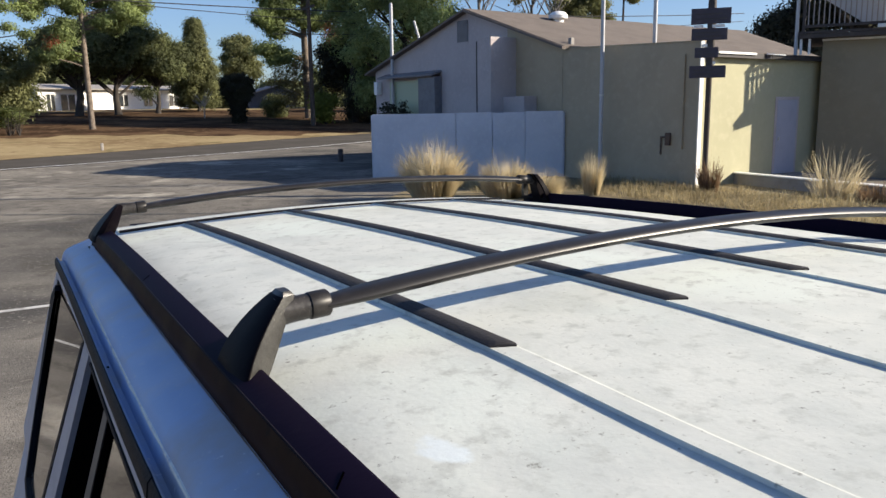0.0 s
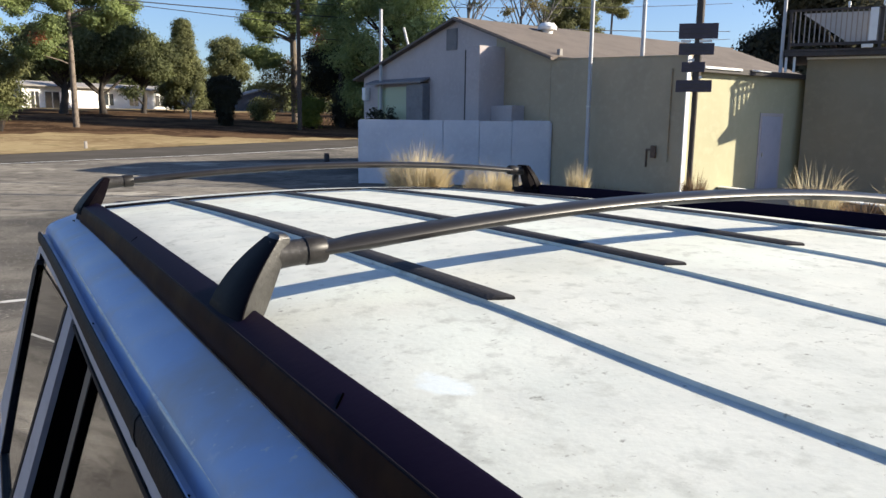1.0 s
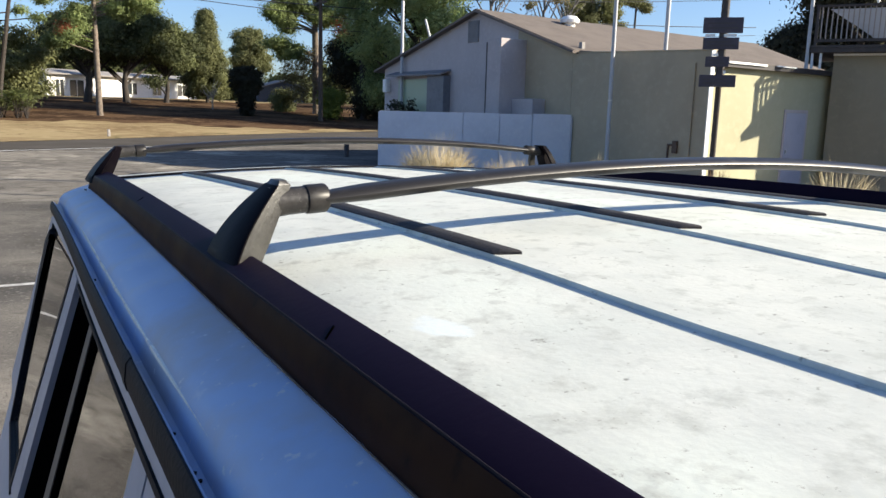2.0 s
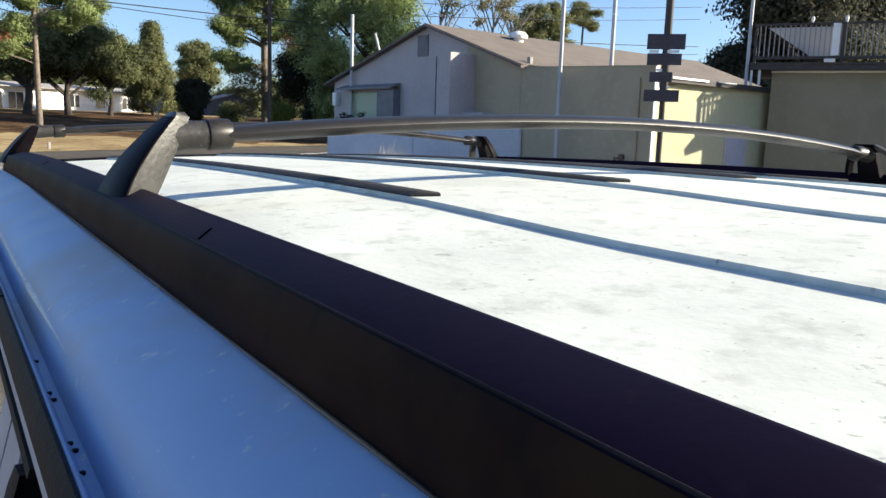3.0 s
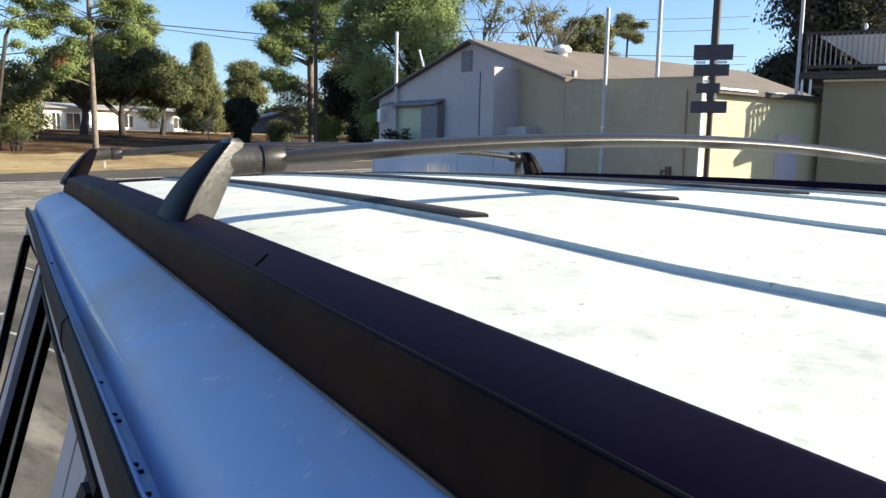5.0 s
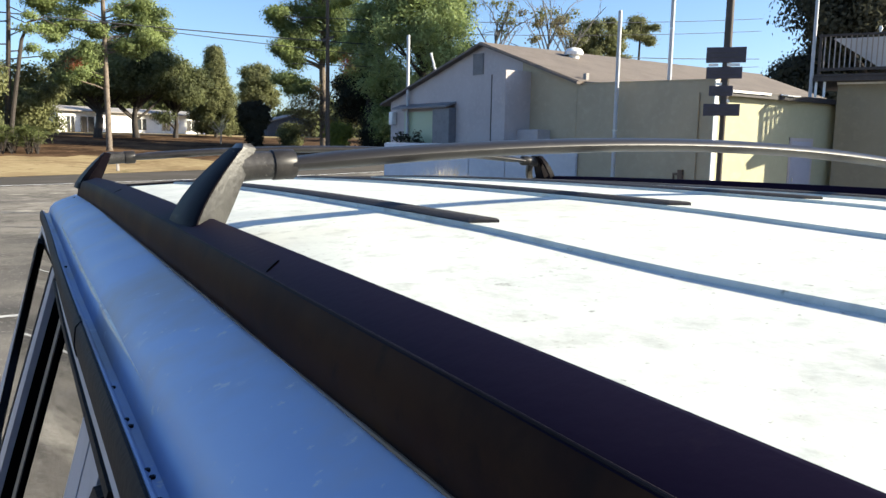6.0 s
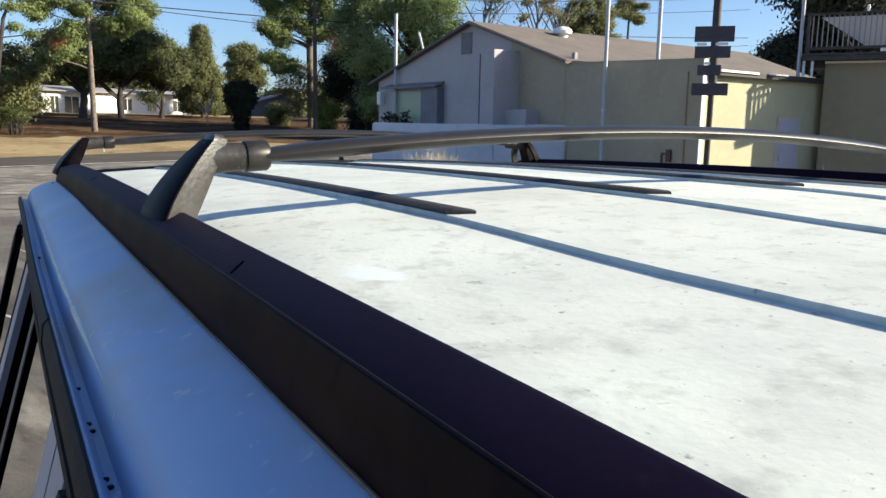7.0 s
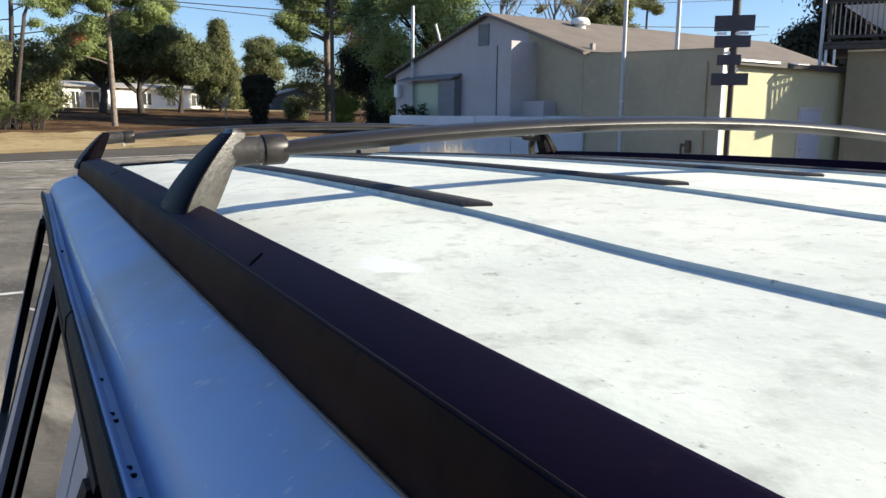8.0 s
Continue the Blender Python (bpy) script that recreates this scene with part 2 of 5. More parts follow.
STUCCO = material("yellow_stucco", (0.425, 0.405, 0.262), 0.88, vary=((0.6, (0.385, 0.365, 0.235), 0.42, 0.7, 6), (5, (0.45, 0.425, 0.278), 0.5, 0.75, 6)), bump=0.35, bump_scale=45)
GREYWALL = material("grey_painted_block", (0.4687, 0.4200, 0.4172), 0.88, vary=((0.7, (0.4120, 0.3650, 0.3626), 0.42, 0.7, 6), (7, (0.4995, 0.4500, 0.4481), 0.5, 0.75, 6)), bump=0.3, bump_scale=40)
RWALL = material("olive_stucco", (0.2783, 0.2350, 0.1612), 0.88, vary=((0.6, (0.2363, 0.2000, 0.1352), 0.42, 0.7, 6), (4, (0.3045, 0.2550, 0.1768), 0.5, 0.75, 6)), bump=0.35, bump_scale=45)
SHINGLE = material("brown_shingles", (0.150, 0.122, 0.102), 0.92, vary=((1.2, (0.105, 0.086, 0.072), 0.42, 0.7, 8), (14, (0.17, 0.14, 0.117), 0.5, 0.8, 5)), bump=0.5, bump_scale=30, obj_random=0.10)
TRIM = material("dark_fascia", (0.06, 0.05, 0.05), 0.7, vary=((3, (0.10, 0.085, 0.08), 0.5, 0.8, 5),))
RAKE = material("brown_rake_board", (0.15, 0.12, 0.105), 0.8, vary=((4, (0.11, 0.09, 0.08), 0.45, 0.7, 5),))
WHITE = material("white_paint", (0.84, 0.83, 0.80), 0.6, vary=((4, (0.70, 0.69, 0.66), 0.5, 0.8, 6),))
DOORP = material("pale_blue_door", (0.39, 0.395, 0.46), 0.6, vary=((3, (0.335, 0.34, 0.40), 0.5, 0.8, 5),))
FENCE = material("white_fence_panel", (0.62, 0.64, 0.70), 0.7, vary=((1.1, (0.54, 0.56, 0.62), 0.42, 0.7, 6), (9, (0.66, 0.68, 0.72), 0.5, 0.8, 5)), bump=0.12, bump_scale=30)
# The shade on the shed is put into this dark blue-grey.
SHEDWALL = material("shaded_shed_boards", (0.065, 0.078, 0.115), 0.7, vary=((2, (0.05, 0.06, 0.09), 0.45, 0.7, 5),))
SIGN = material("dark_sign_board", (0.055, 0.045, 0.06), 0.55, vary=((6, (0.09, 0.075, 0.09), 0.5, 0.8, 5),))
POST = material("dark_steel_post", (0.05, 0.042, 0.04), 0.6, vary=((4, (0.11, 0.07, 0.05), 0.5, 0.75, 6),))
RUST = material("rusty_pipe", (0.135, 0.088, 0.062), 0.85, vary=((12, (0.075, 0.05, 0.04), 0.48, 0.7, 6),))
GALV = material("galvanised_pole", (0.45, 0.46, 0.48), 0.5, metal=0.0, vary=((5, (0.37, 0.38, 0.40), 0.5, 0.8, 5),))
WOOD = material("dark_deck_wood", (0.055, 0.045, 0.042), 0.75, vary=((8, (0.09, 0.075, 0.065), 0.5, 0.8, 6),))
BALUSTER = material("weathered_baluster", (0.30, 0.27, 0.25), 0.7, vary=((9, (0.22, 0.2, 0.18), 0.5, 0.8, 5),))
SHUTTER = material("grey_shutter", (0.20, 0.195, 0.205), 0.7, vary=((5, (0.16, 0.155, 0.165), 0.45, 0.7, 5),))
GREENWIN = material("green_window_film", (0.36, 0.43, 0.30), 0.35)
WINDOW = material("dark_window_pane", (0.03, 0.035, 0.04), 0.12)
CONCRETE = material("rough_concrete", (0.30, 0.28, 0.26), 0.9, vary=((2, (0.22, 0.2, 0.19), 0.45, 0.7, 6),), bump=0.3, bump_scale=40)
BARK = material("brown_bark", (0.048, 0.039, 0.033), 0.95, vary=((6, (0.026, 0.021, 0.018), 0.45, 0.65, 6),), bump=0.8, bump_scale=18)
PINEBARK = material("pale_pine_bark", (0.18, 0.145, 0.115), 0.95, vary=((5, (0.09, 0.07, 0.055), 0.45, 0.65, 6),), bump=0.8, bump_scale=16)
TWIGBARK = material("grey_twig_bark", (0.16, 0.15, 0.14), 0.95, vary=((6, (0.10, 0.09, 0.085), 0.45, 0.65, 6),), bump=0.5, bump_scale=18)
PALETWIG = material("pale_twig_bark", (0.40, 0.36, 0.30), 0.9, vary=((9, (0.28, 0.25, 0.21), 0.45, 0.65, 5),))
POLEWOOD = material("dark_pole_wood", (0.07, 0.055, 0.045), 0.9, vary=((7, (0.12, 0.1, 0.08), 0.5, 0.75, 6),))
CABLE = material("black_cable", (0.045, 0.045, 0.048), 0.5)
OAKLEAF = leafy("oak_leaves", (0.1437, 0.1610, 0.0690), (0.0667, 0.0782, 0.0379))
PINELEAF = leafy("pine_needles", (0.2646, 0.3217, 0.1216), (0.1216, 0.1573, 0.0658))
CEDARLEAF = leafy("cedar_leaves", (0.3157, 0.3864, 0.1592), (0.1489, 0.1932, 0.0831))
OLIVELEAF = leafy("olive_leaves", (0.2072, 0.2184, 0.0952), (0.1064, 0.1142, 0.0515))
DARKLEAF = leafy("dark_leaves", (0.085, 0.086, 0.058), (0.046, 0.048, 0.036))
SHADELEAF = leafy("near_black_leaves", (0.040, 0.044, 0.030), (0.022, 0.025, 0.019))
REDLEAF = leafy("rusty_leaves", (0.30, 0.10, 0.05), (0.18, 0.09, 0.05))
PALMLEAF = leafy("palmetto_leaves", (0.20, 0.235, 0.085), (0.12, 0.145, 0.055), 0.25)
AUTUMNLEAF = leafy("autumn_leaves", (0.24, 0.20, 0.10), (0.13, 0.12, 0.06))
LIMELEAF = leafy("lime_leaves", (0.22, 0.25, 0.05), (0.13, 0.16, 0.04))


# ---- ground ----
def lie(y):
    """Height of the ground: level lot, then a gentle rise beyond the road."""
    y = min(y, 100.0)
    return 0.042 * (math.sqrt((y - 39) ** 2 + 9) + (y - 39)) / 2 - 0.002


def road_near(x):
    return 31.3 + 0.5 * x if x < 22 else 42.3 + 0.30 * (x - 22)


def road_far(x):
    return 37.4 + 0.58 * x if x < 0 else 37.4 + 0.58 * x - 0.0055 * x * x if x < 26 else 48.76 + 0.294 * (x - 26)


def steps(a, b, n):
    return [a + (b - a) * i / n for i in range(n + 1)]


def sheet(name, xs, low, high, rows, lift, mat, label, category):
    """A strip of ground between two edges, laid over the ground's form."""
    verts, faces = [], []
    for x in xs:
        for k in range(rows + 1):
            f = k / rows
            y = low(x) + (high(x) - low(x)) * f
            verts.append((x, y, lie(y) + lift))
    n = rows + 1
    for i in range(len(xs) - 1):
        for k in range(rows):
            a = i * n + k
            faces.append((a, a + n, a + n + 1, a + 1))
    return tagged(raw(name, verts, faces, mat, smooth=True), label, category, kind="structure")


ys = [-600, -200, -60, -20, 0, 15, 25, 30] + list(range(32, 102, 2)) + [130, 250, 600, 1500]
xs = [-1500, -500, -200, -100, -50, -20, 0, 20, 50, 100, 200, 500, 1500]
gv = [(x, y, lie(y)) for x in xs for y in ys]
gf = [(i * len(ys) + k, (i + 1) * len(ys) + k, (i + 1) * len(ys) + k + 1, i * len(ys) + k + 1) for i in range(len(xs) - 1) for k in range(len(ys) - 1)]
tagged(raw("ground", gv, gf, ASPHALT, smooth=True), "old grey asphalt car park with pale worn patches", "ground", kind="structure")
lawn_xs = steps(-90, 160, 50)
sheet("road", lawn_xs, lambda x: road_near(x) - 0.4, lambda x: road_far(x) + 0.2, 6, 0.010, ROAD, "grey two-lane asphalt road past the lot", "road")
sheet("road_line", lawn_xs, lambda x: road_near(x) - 0.09, lambda x: road_near(x) + 0.11, 1, 0.018, LINE, "worn white edge line on the road", "road line")
def litter_edge(x):
    return 52.0 - 0.3 * (x - 10) * (x > 10) + 1.6 * math.sin(x * 0.31) + 0.8 * math.sin(x * 1.3 + 1) + 0.4 * math.sin(x * 3.1)


sheet("leaf_litter", steps(-60, 60, 240), litter_edge, lambda x: 94 + 1.5 * math.sin(x * 0.4), 40, 0.040, LITTER, "brown fallen leaves and pine straw, darkened for tree shade", "leaf litter")
sheet("lawn", lawn_xs, road_far, lambda x: 420, 120, 0.030, LAWN, "dry tan lawn with fallen leaves and tree shade", "lawn")


def patch(name, outline, z, mat, label, category):
    bm = bmesh.new()
    bm.faces.new([bm.verts.new((x, y, z)) for x, y in outline])
    return tagged(part(name, bm, mat), label, category, kind="structure")


patch("parking_line", [(-9, 7.83), (3.0, 7.95), (3.0, 8.05), (-9, 7.94)], 0.006, FADED, "faded white parking bay line on asphalt", "parking line")
patch("parking_line", [(-9, 13.1), (-1.0, 13.0), (-1.0, 13.07), (-9, 13.18)], 0.006, LINE, "faded white parking bay line on asphalt", "parking line")
TAR = material("tar_seam", (0.03, 0.03, 0.03), 0.7, vary=((2, (0.09, 0.088, 0.08), 0.5, 0.7, 6),))
patch("tar_seam", [(-12, 17.5), (-0.4, 16.80), (2.4, 14.8), (6.0, 12.6), (6.0, 12.52), (2.4, 14.70), (-0.4, 16.68), (-12, 17.38)], 0.005, TAR, "black tar seam across the asphalt", "seam")
patch("grass_bed", [(6.8, 14.2), (8.6, 16.2), (10.2, 17.6), (13.2, 16.6), (13.8, 11.8), (15.2, 11.9), (14.6, 7.4), (14.5, 2.0), (11.0, 1.0), (10.2, 6.0), (8.0, 11.0)], 0.012, BED, "bed of dry tan grass beside the building", "grass bed")


# ---- the car: a pale four-door wagon with ribbed roof and black rack ----
car = thing("car", (0, -0.6, 0), "white boxy wagon with ribbed roof, black roof rack and rubbed paint", "car")
RIBS = (-0.357, -0.128, 0.103, 0.334)
RIB = 0.0036


def taper(y):
    return 0.025 * y + 0.02 * max(0.0, y) ** 2 - 0.009 * max(0.0, (y - 0.4) / 0.6) ** 2 if y > -0.6 else -0.015 + 0.03 * (-0.6 - y)


def drop(y):
    """How far the roof falls towards its ends."""
    return 0.021 * max(0.0, y) ** 2 + 0.9 * max(0.0, y - 1.12) ** 2 + 0.05 * max(0.0, -0.4 - y) ** 2


def roof_z(x, y):
    f = max(0.0, min(1.0, (-0.06 - y) / 0.26))
    return 1.671 + 0.021 * (1 - (x / 0.545) ** 2) - drop(y) - 0.005 * f * f * (3 - 2 * f)


def roof_ring(y):
    t = taper(y)
    fade = max(0.0, min(1.0, (1.105 - y) / 0.02, (y + 1.02) / 0.03))
    ring = []
    edge = [(0.646, 1.613), (0.6395, 1.613), (0.6378, 1.621), (0.6345, 1.6325), (0.628, 1.6405), (0.612, 1.648), (0.580, 1.659), (0.548, 1.668)]
    for x, z in edge:
        ring.append((-x + t, y, z - drop(y) * 0.8))
    flat = []
    for c in RIBS:
        flat += [(c - 0.0143, 0), (c - 0.0142, 0), (c - 0.0136, RIB), (c - 0.0135, RIB), (c + 0.0069, RIB), (c + 0.0070, RIB), (c + 0.0147, 0), (c + 0.0148, 0)]
    flat += [(x, 0) for x in (-0.50, -0.45, -0.42, -0.32, -0.25, -0.19, -0.08, -0.02, 0.03, 0.14, 0.2, 0.26, 0.38, 0.44, 0.5)]
    for x, h in sorted(flat):
        ring.append((x * (1 - t / 0.55 * 0.25), y, roof_z(x, y) + h * fade))
    for x, z in reversed(edge):
        ring.append((x - t, y, z - drop(y) * 0.8))
    return ring


bm = bmesh.new()
roof_ys = [-1.1, -1.05, -1.02, -0.99, -0.9] + steps(-0.8, 0.9, 34) + [0.93, 0.955, 0.985, 1.02, 1.08, 1.085, 1.105, 1.12, 1.15, 1.18, 1.2, 1.22]
loft(bm, [roof_ring(y)[6:-6] for y in roof_ys], closed=False)
part("roof", bm, PAINT, car, "white ribbed roof panel with dirt specks", smooth=True)
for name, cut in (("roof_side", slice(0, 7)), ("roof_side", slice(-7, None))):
    part(name, loft(bmesh.new(), [roof_ring(y)[cut] for y in roof_ys], closed=False), SIDE, car, "white roof side with skylight blue in its colour", smooth=True)


def along(profile, side, y0, y1, n, name, mat, label=""):
    """A profile of (x, z) about the left side's line, run along the car; side 1 mirrors it."""
    bm = bmesh.new()
    rings = []
    for y in steps(y0, y1, n):
        rings.append([((x + taper(y)) * -side, y, z - drop(y) * 0.8) for x, z in profile])
    loft(bm, rings)
    return part(name, bm, mat, car, label, smooth=True)


for side in (-1, 1):
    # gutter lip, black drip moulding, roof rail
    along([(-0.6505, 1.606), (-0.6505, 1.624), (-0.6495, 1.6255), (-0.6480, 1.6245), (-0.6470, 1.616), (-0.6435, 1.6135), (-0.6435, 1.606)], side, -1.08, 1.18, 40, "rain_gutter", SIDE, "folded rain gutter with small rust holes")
    along([(-0.6508, 1.602), (-0.6540, 1.6035), (-0.6552, 1.611), (-0.6540, 1.6225), (-0.6514, 1.6262), (-0.6500, 1.6260), (-0.6508, 1.618)], side, -1.06, 1.16, 40, "drip_moulding", RUBBER, "black drip moulding")
    profile = [(-0.580, 1.642), (-0.5885, 1.655), (-0.5905, 1.668), (-0.5893, 1.676), (-0.5874, 1.6818), (-0.5860, 1.6848), (-0.5852, 1.6856), (-0.5844, 1.6852), (-0.5645, 1.6920), (-0.5615, 1.6916), (-0.5592, 1.6885), (-0.556, 1.662)]
    rings = []
    for y, f in [(-0.945, 0.35), (-0.94, 0.7), (-0.925, 0.95)] + [(y, 1.0) for y in steps(-0.9, 0.99, 42)] + [(1.015, 0.97), (1.035, 0.85), (1.05, 0.6), (1.056, 0.3)]:
        rings.append([((x + taper(y)) * -side, y, 1.645 + (z - 1.645) * f - drop(y) * 0.8) for x, z in profile])
    rail = part("roof_rail", loft(bmesh.new(), rings), PLASTIC, car, "long black roof rail", smooth=True)
    face = [(-0.5810, 1.644), (-0.5892, 1.655), (-0.5911, 1.668), (-0.5899, 1.6764), (-0.5880, 1.6820), (-0.5864, 1.6848), (-0.5858, 1.6844), (-0.5866, 1.681), (-0.5870, 1.655)]
    part("rail_face", loft(bmesh.new(), [[((x + taper(y)) * -side, y, z - drop(y) * 0.8) for x, z in face] for y in steps(-0.9, 1.0, 42)]), RAILFACE, rail, "black outer face, brown of reflected ground in its colour", smooth=True)
    bead = [((-0.5853 + taper(y)) * -side, y, 1.6853 - drop(y) * 0.8) for y in steps(-0.9, 0.98, 42)]
    part("rail_bead", tube(bmesh.new(), bead, 0.0006, 8), BEAD, rail, "thin raised bead along the rail", smooth=True)
    foot = [((-0.5912 + taper(y)) * -side, y, 1.6572 - drop(y) * 0.8) for y in steps(-0.9, 0.98, 90)]
    part("sealant_line", tube(bmesh.new(), foot, [0.0006 + 0.0005 * noise.noise((0, 9 * p[1], side)) for p in foot], 6), SEALANT, rail, "worn pinkish-grey sealant line", smooth=True)
    for y in (-0.235, 0.42, -0.80):
        t = taper(y)
        bm = bmesh.new()
        loft(bm, [[((x + t) * -side, y + w + skew, z - drop(y) * 0.8) for w, z in ((-0.0016, zz - 0.003), (0.0016, zz - 0.003), (0.0010, zz + 0.0005), (-0.0010, zz + 0.0005))] for x, zz, skew in ((-0.5825, 1.6856, 0.0), (-0.5730, 1.6889, 0.011))])
        part("rail_slot", bm, SLOT, car)


def fin(side, y0, flip, tall, out=0.0, sink=0.0):
    """A rack tower: a fin that leans in from the rail and narrows to the bar."""
    rings, skins, edges = [], [], []
    t, d = taper(y0) - out, drop(y0) + sink / 0.9
    for k in range(11):
        f = k / 10
        z = 1.680 + tall * f - d * 0.9
        xo = -0.5815 + 0.046 * f ** 1.38
        xi = -0.5545 + 0.032 * f ** 0.85
        ya = -0.047 + 0.038 * f ** 0.9
        yn = ya + 0.020 * (1 - f) + 0.006
        yb = 0.016 + 0.026 * (1 - f ** 2.4)
        w = xi - xo
        outer = [(xo + w * 0.35, yb), (xo, yb - 0.012 * (1 - f)), (xo - 0.0012, (ya + yb) / 2), (xo + w * 0.02, ya + 0.002), (xo + w * 0.10, ya)]
        ring = outer[3:] + [(xi - w * 0.06, yn - 0.002), (xi, yn + 0.003), (xi, yb)] + outer[:3]
        place = lambda x, y: ((x + t) * -side, y0 + y * flip, z)
        rings.append([place(x, y) for x, y in ring])
        edges.append([place(xo + w * 0.10, ya - 0.0006), place(xo + w * 0.5, (ya + yn) / 2 - 0.0024), place(xi - w * 0.05, yn - 0.0028), place(xi - w * 0.05, yn + 0.001), place(xo + w * 0.10, ya + 0.003)])
        skins.append([place(x - 0.0012, y - 0.0008 * (i == 4) + 0.0008 * (i == 0)) for i, (x, y) in enumerate(outer)] + [place(x + 0.003, y + 0.002) for x, y in outer[:0:-1]] + [place(outer[0][0] + 0.001, outer[0][1] - 0.002)])
    last = rings[-1]
    cx, cy = sum(p[0] for p in last) / 8, sum(p[1] for p in last) / 8
    rings.append([(cx + (p[0] - cx) * 0.6, cy + (p[1] - cy) * 0.7, last[0][2] + 0.0035) for p in last])
    tower = part("rack_tower", loft(bmesh.new(), rings), CASTING if flip > 0 else COVER, car, "worn black rack tower fin", smooth=True)
    part("worn_edge", loft(bmesh.new(), edges), WORN if flip > 0 else CASTING, tower, "scuffed grey leading edge", smooth=True)
    part("tower_cover", loft(bmesh.new(), skins), COVER, tower, "black outer tower cover", smooth=True)
    return tower


def open_tower(side, y0, flip, tall):
    """A rack tower seen from its open inner side: a leg under the bar and an arched band before it, with gaps between."""
    t, d = taper(y0), drop(y0)
    base = 1.676 - d * 0.9
    spread = lambda f: (-0.572 + 0.030 * f ** 1.3, -0.556 + 0.026 * f)
    rows = {"leg": [], "arch_band": [], "rear_band": []}
    for k in range(13):
        f = k / 12
        xo, xi = spread(f)
        z = base + (tall + 0.006) * f
        reach = -0.010 - 0.052 * (1 - f ** 2.4)
        back = 0.020 + 0.022 * (1 - f ** 2.4)
        for name, a, b, u, v in (("leg", -0.010 - 0.006 * (1 - f), 0.016 + 0.004 * (1 - f), xo + 0.001, xi + 0.002), ("arch_band", reach, reach + 0.008 + 0.010 * f ** 3, xo, xi), ("rear_band", back - 0.005 - 0.01 * f ** 3, back, xo, xi - 0.001)):
            rows[name].append([((x + t) * -side, y0 + y * flip, z) for x, y in ((u, a + 0.001), (u + 0.001, a), (v - 0.001, a), (v, a + 0.001), (v, b - 0.001), (v - 0.001, b), (u + 0.001, b), (u, b - 0.001))])
    tower = part("rack_tower", loft(bmesh.new(), rows["leg"]), COVER, car, "open black rack tower with a worn arched band", smooth=True)
    part("arch_band", loft(bmesh.new(), rows["arch_band"]), WORN, tower, "rubbed grey arched band", smooth=True)
    part("rear_band", loft(bmesh.new(), rows["rear_band"]), COVER, tower, smooth=True)
    xo, xi = spread(0)
    lo, hi = sorted(((xo + t - 0.003) * -side, (xi + t + 0.003) * -side))
    ya, yb = sorted((y0 - 0.066 * flip, y0 + 0.046 * flip))
    part("foot", boxes((lo, ya, base - 0.004, hi, yb, base + 0.007), bevel=0.003), COVER, tower, smooth=True)
    return tower


# each bar runs from its left tower to its right one; the near bar sits slightly askew
for ends, lower, flip in (((0.0, 0.036), (0.0, 0.006), 1), ((0.99, 0.99), (0.0, 0.0), -1)):
    for side, y0, low in ((-1, ends[0], lower[0]), (1, ends[1], lower[1])):
        if side > 0:
            open_tower(side, y0, flip, 0.062 - low)
        else:
            fin(side, y0, flip, 0.062, *((0.013, 0.005) if flip < 0 else ()))
    near = flip > 0
    t = taper(ends[0])

    def spot(x, dz=0.0):
        """A point of the bar's axis at x."""
        f = (x + 0.5) / 1.0
        y = ends[0] + (ends[1] - ends[0]) * f
        return (x, y, (1.7550 if near else 1.7535) - 0.0255 * (x / 0.5) ** 2 - drop(ends[0]) * 0.9 - lower[0] - (lower[1] - lower[0]) * f + dz)

    bar = part("crossbar", tube(bmesh.new(), [spot(x) for x in steps(-0.496 + t, 0.496 - t, 24)], [0.0125] + [0.0165] * 23 + [0.0125], 18, 0.44), BAR, car, "arched black crossbar", smooth=True)
    for side in (-1, 1):
        e = -0.505 + t
        z = spot(e * -side)[2] + 0.0005
        y = spot(e * -side)[1]
        neck = [((e + x) * -side, y, z + 0.05 * x) for x in (-0.034, -0.018, -0.003)]
        part("neck", tube(bmesh.new(), neck, [0.0124, 0.0112, 0.0108], 14), CASTING, bar, smooth=True)
        sleeve = [((e + x) * -side, y, z + x * 0.06) for x in (-0.0055, -0.004, 0.012, 0.014)]
        part("collar", tube(bmesh.new(), sleeve, [0.0106, 0.0119, 0.0119, 0.0104], 18), COLLAR, bar, "round black collar", smooth=True)
        sx = (e + 0.026) * -side
        part("screw", tube(bmesh.new(), [(sx, y - 0.0095, z + 0.002), (sx, y - 0.0125, z + 0.0025)], 0.0016, 8), STEEL, bar, "bright screw head", smooth=True)

for c, e in zip(RIBS, (-0.082, -0.072, -0.055, -0.04)):
    bm = bmesh.new()
    rings = []
    for y, w, h in [(e, 0.0088, 0.0030), (e + 0.0012, 0.0090, 0.0040), (e + 0.004, 0.0090, 0.0044)] + [(y, 0.0090, 0.0044) for y in steps(0.0, 0.9, 12)] + [(1.075, 0.0090, 0.0040), (1.092, 0.009, 0.001)]:
        s = 1 - taper(y) / 0.55 * 0.25
        z = roof_z(c, y) + RIB * max(0.0, min(1.0, (1.105 - y) / 0.02))
        skew = 0.010 * max(0.0, 1 - (y - e) / 0.03)
        rings.append([((c - 0.0012 + x) * s, y + skew * (w - x) / (2 * w), z + v) for x, v in ((-w * 1.3, -0.0005), (-w * 1.3, 0.0004), (-w * 0.62, h * 0.72), (w * 0.93, h * 0.8), (w, h * 0.7), (w, -0.0005))])
    loft(bm, rings)
    part("rub_strip", bm, STRIP, car, "worn black rubber strip on a roof rib", smooth=True)

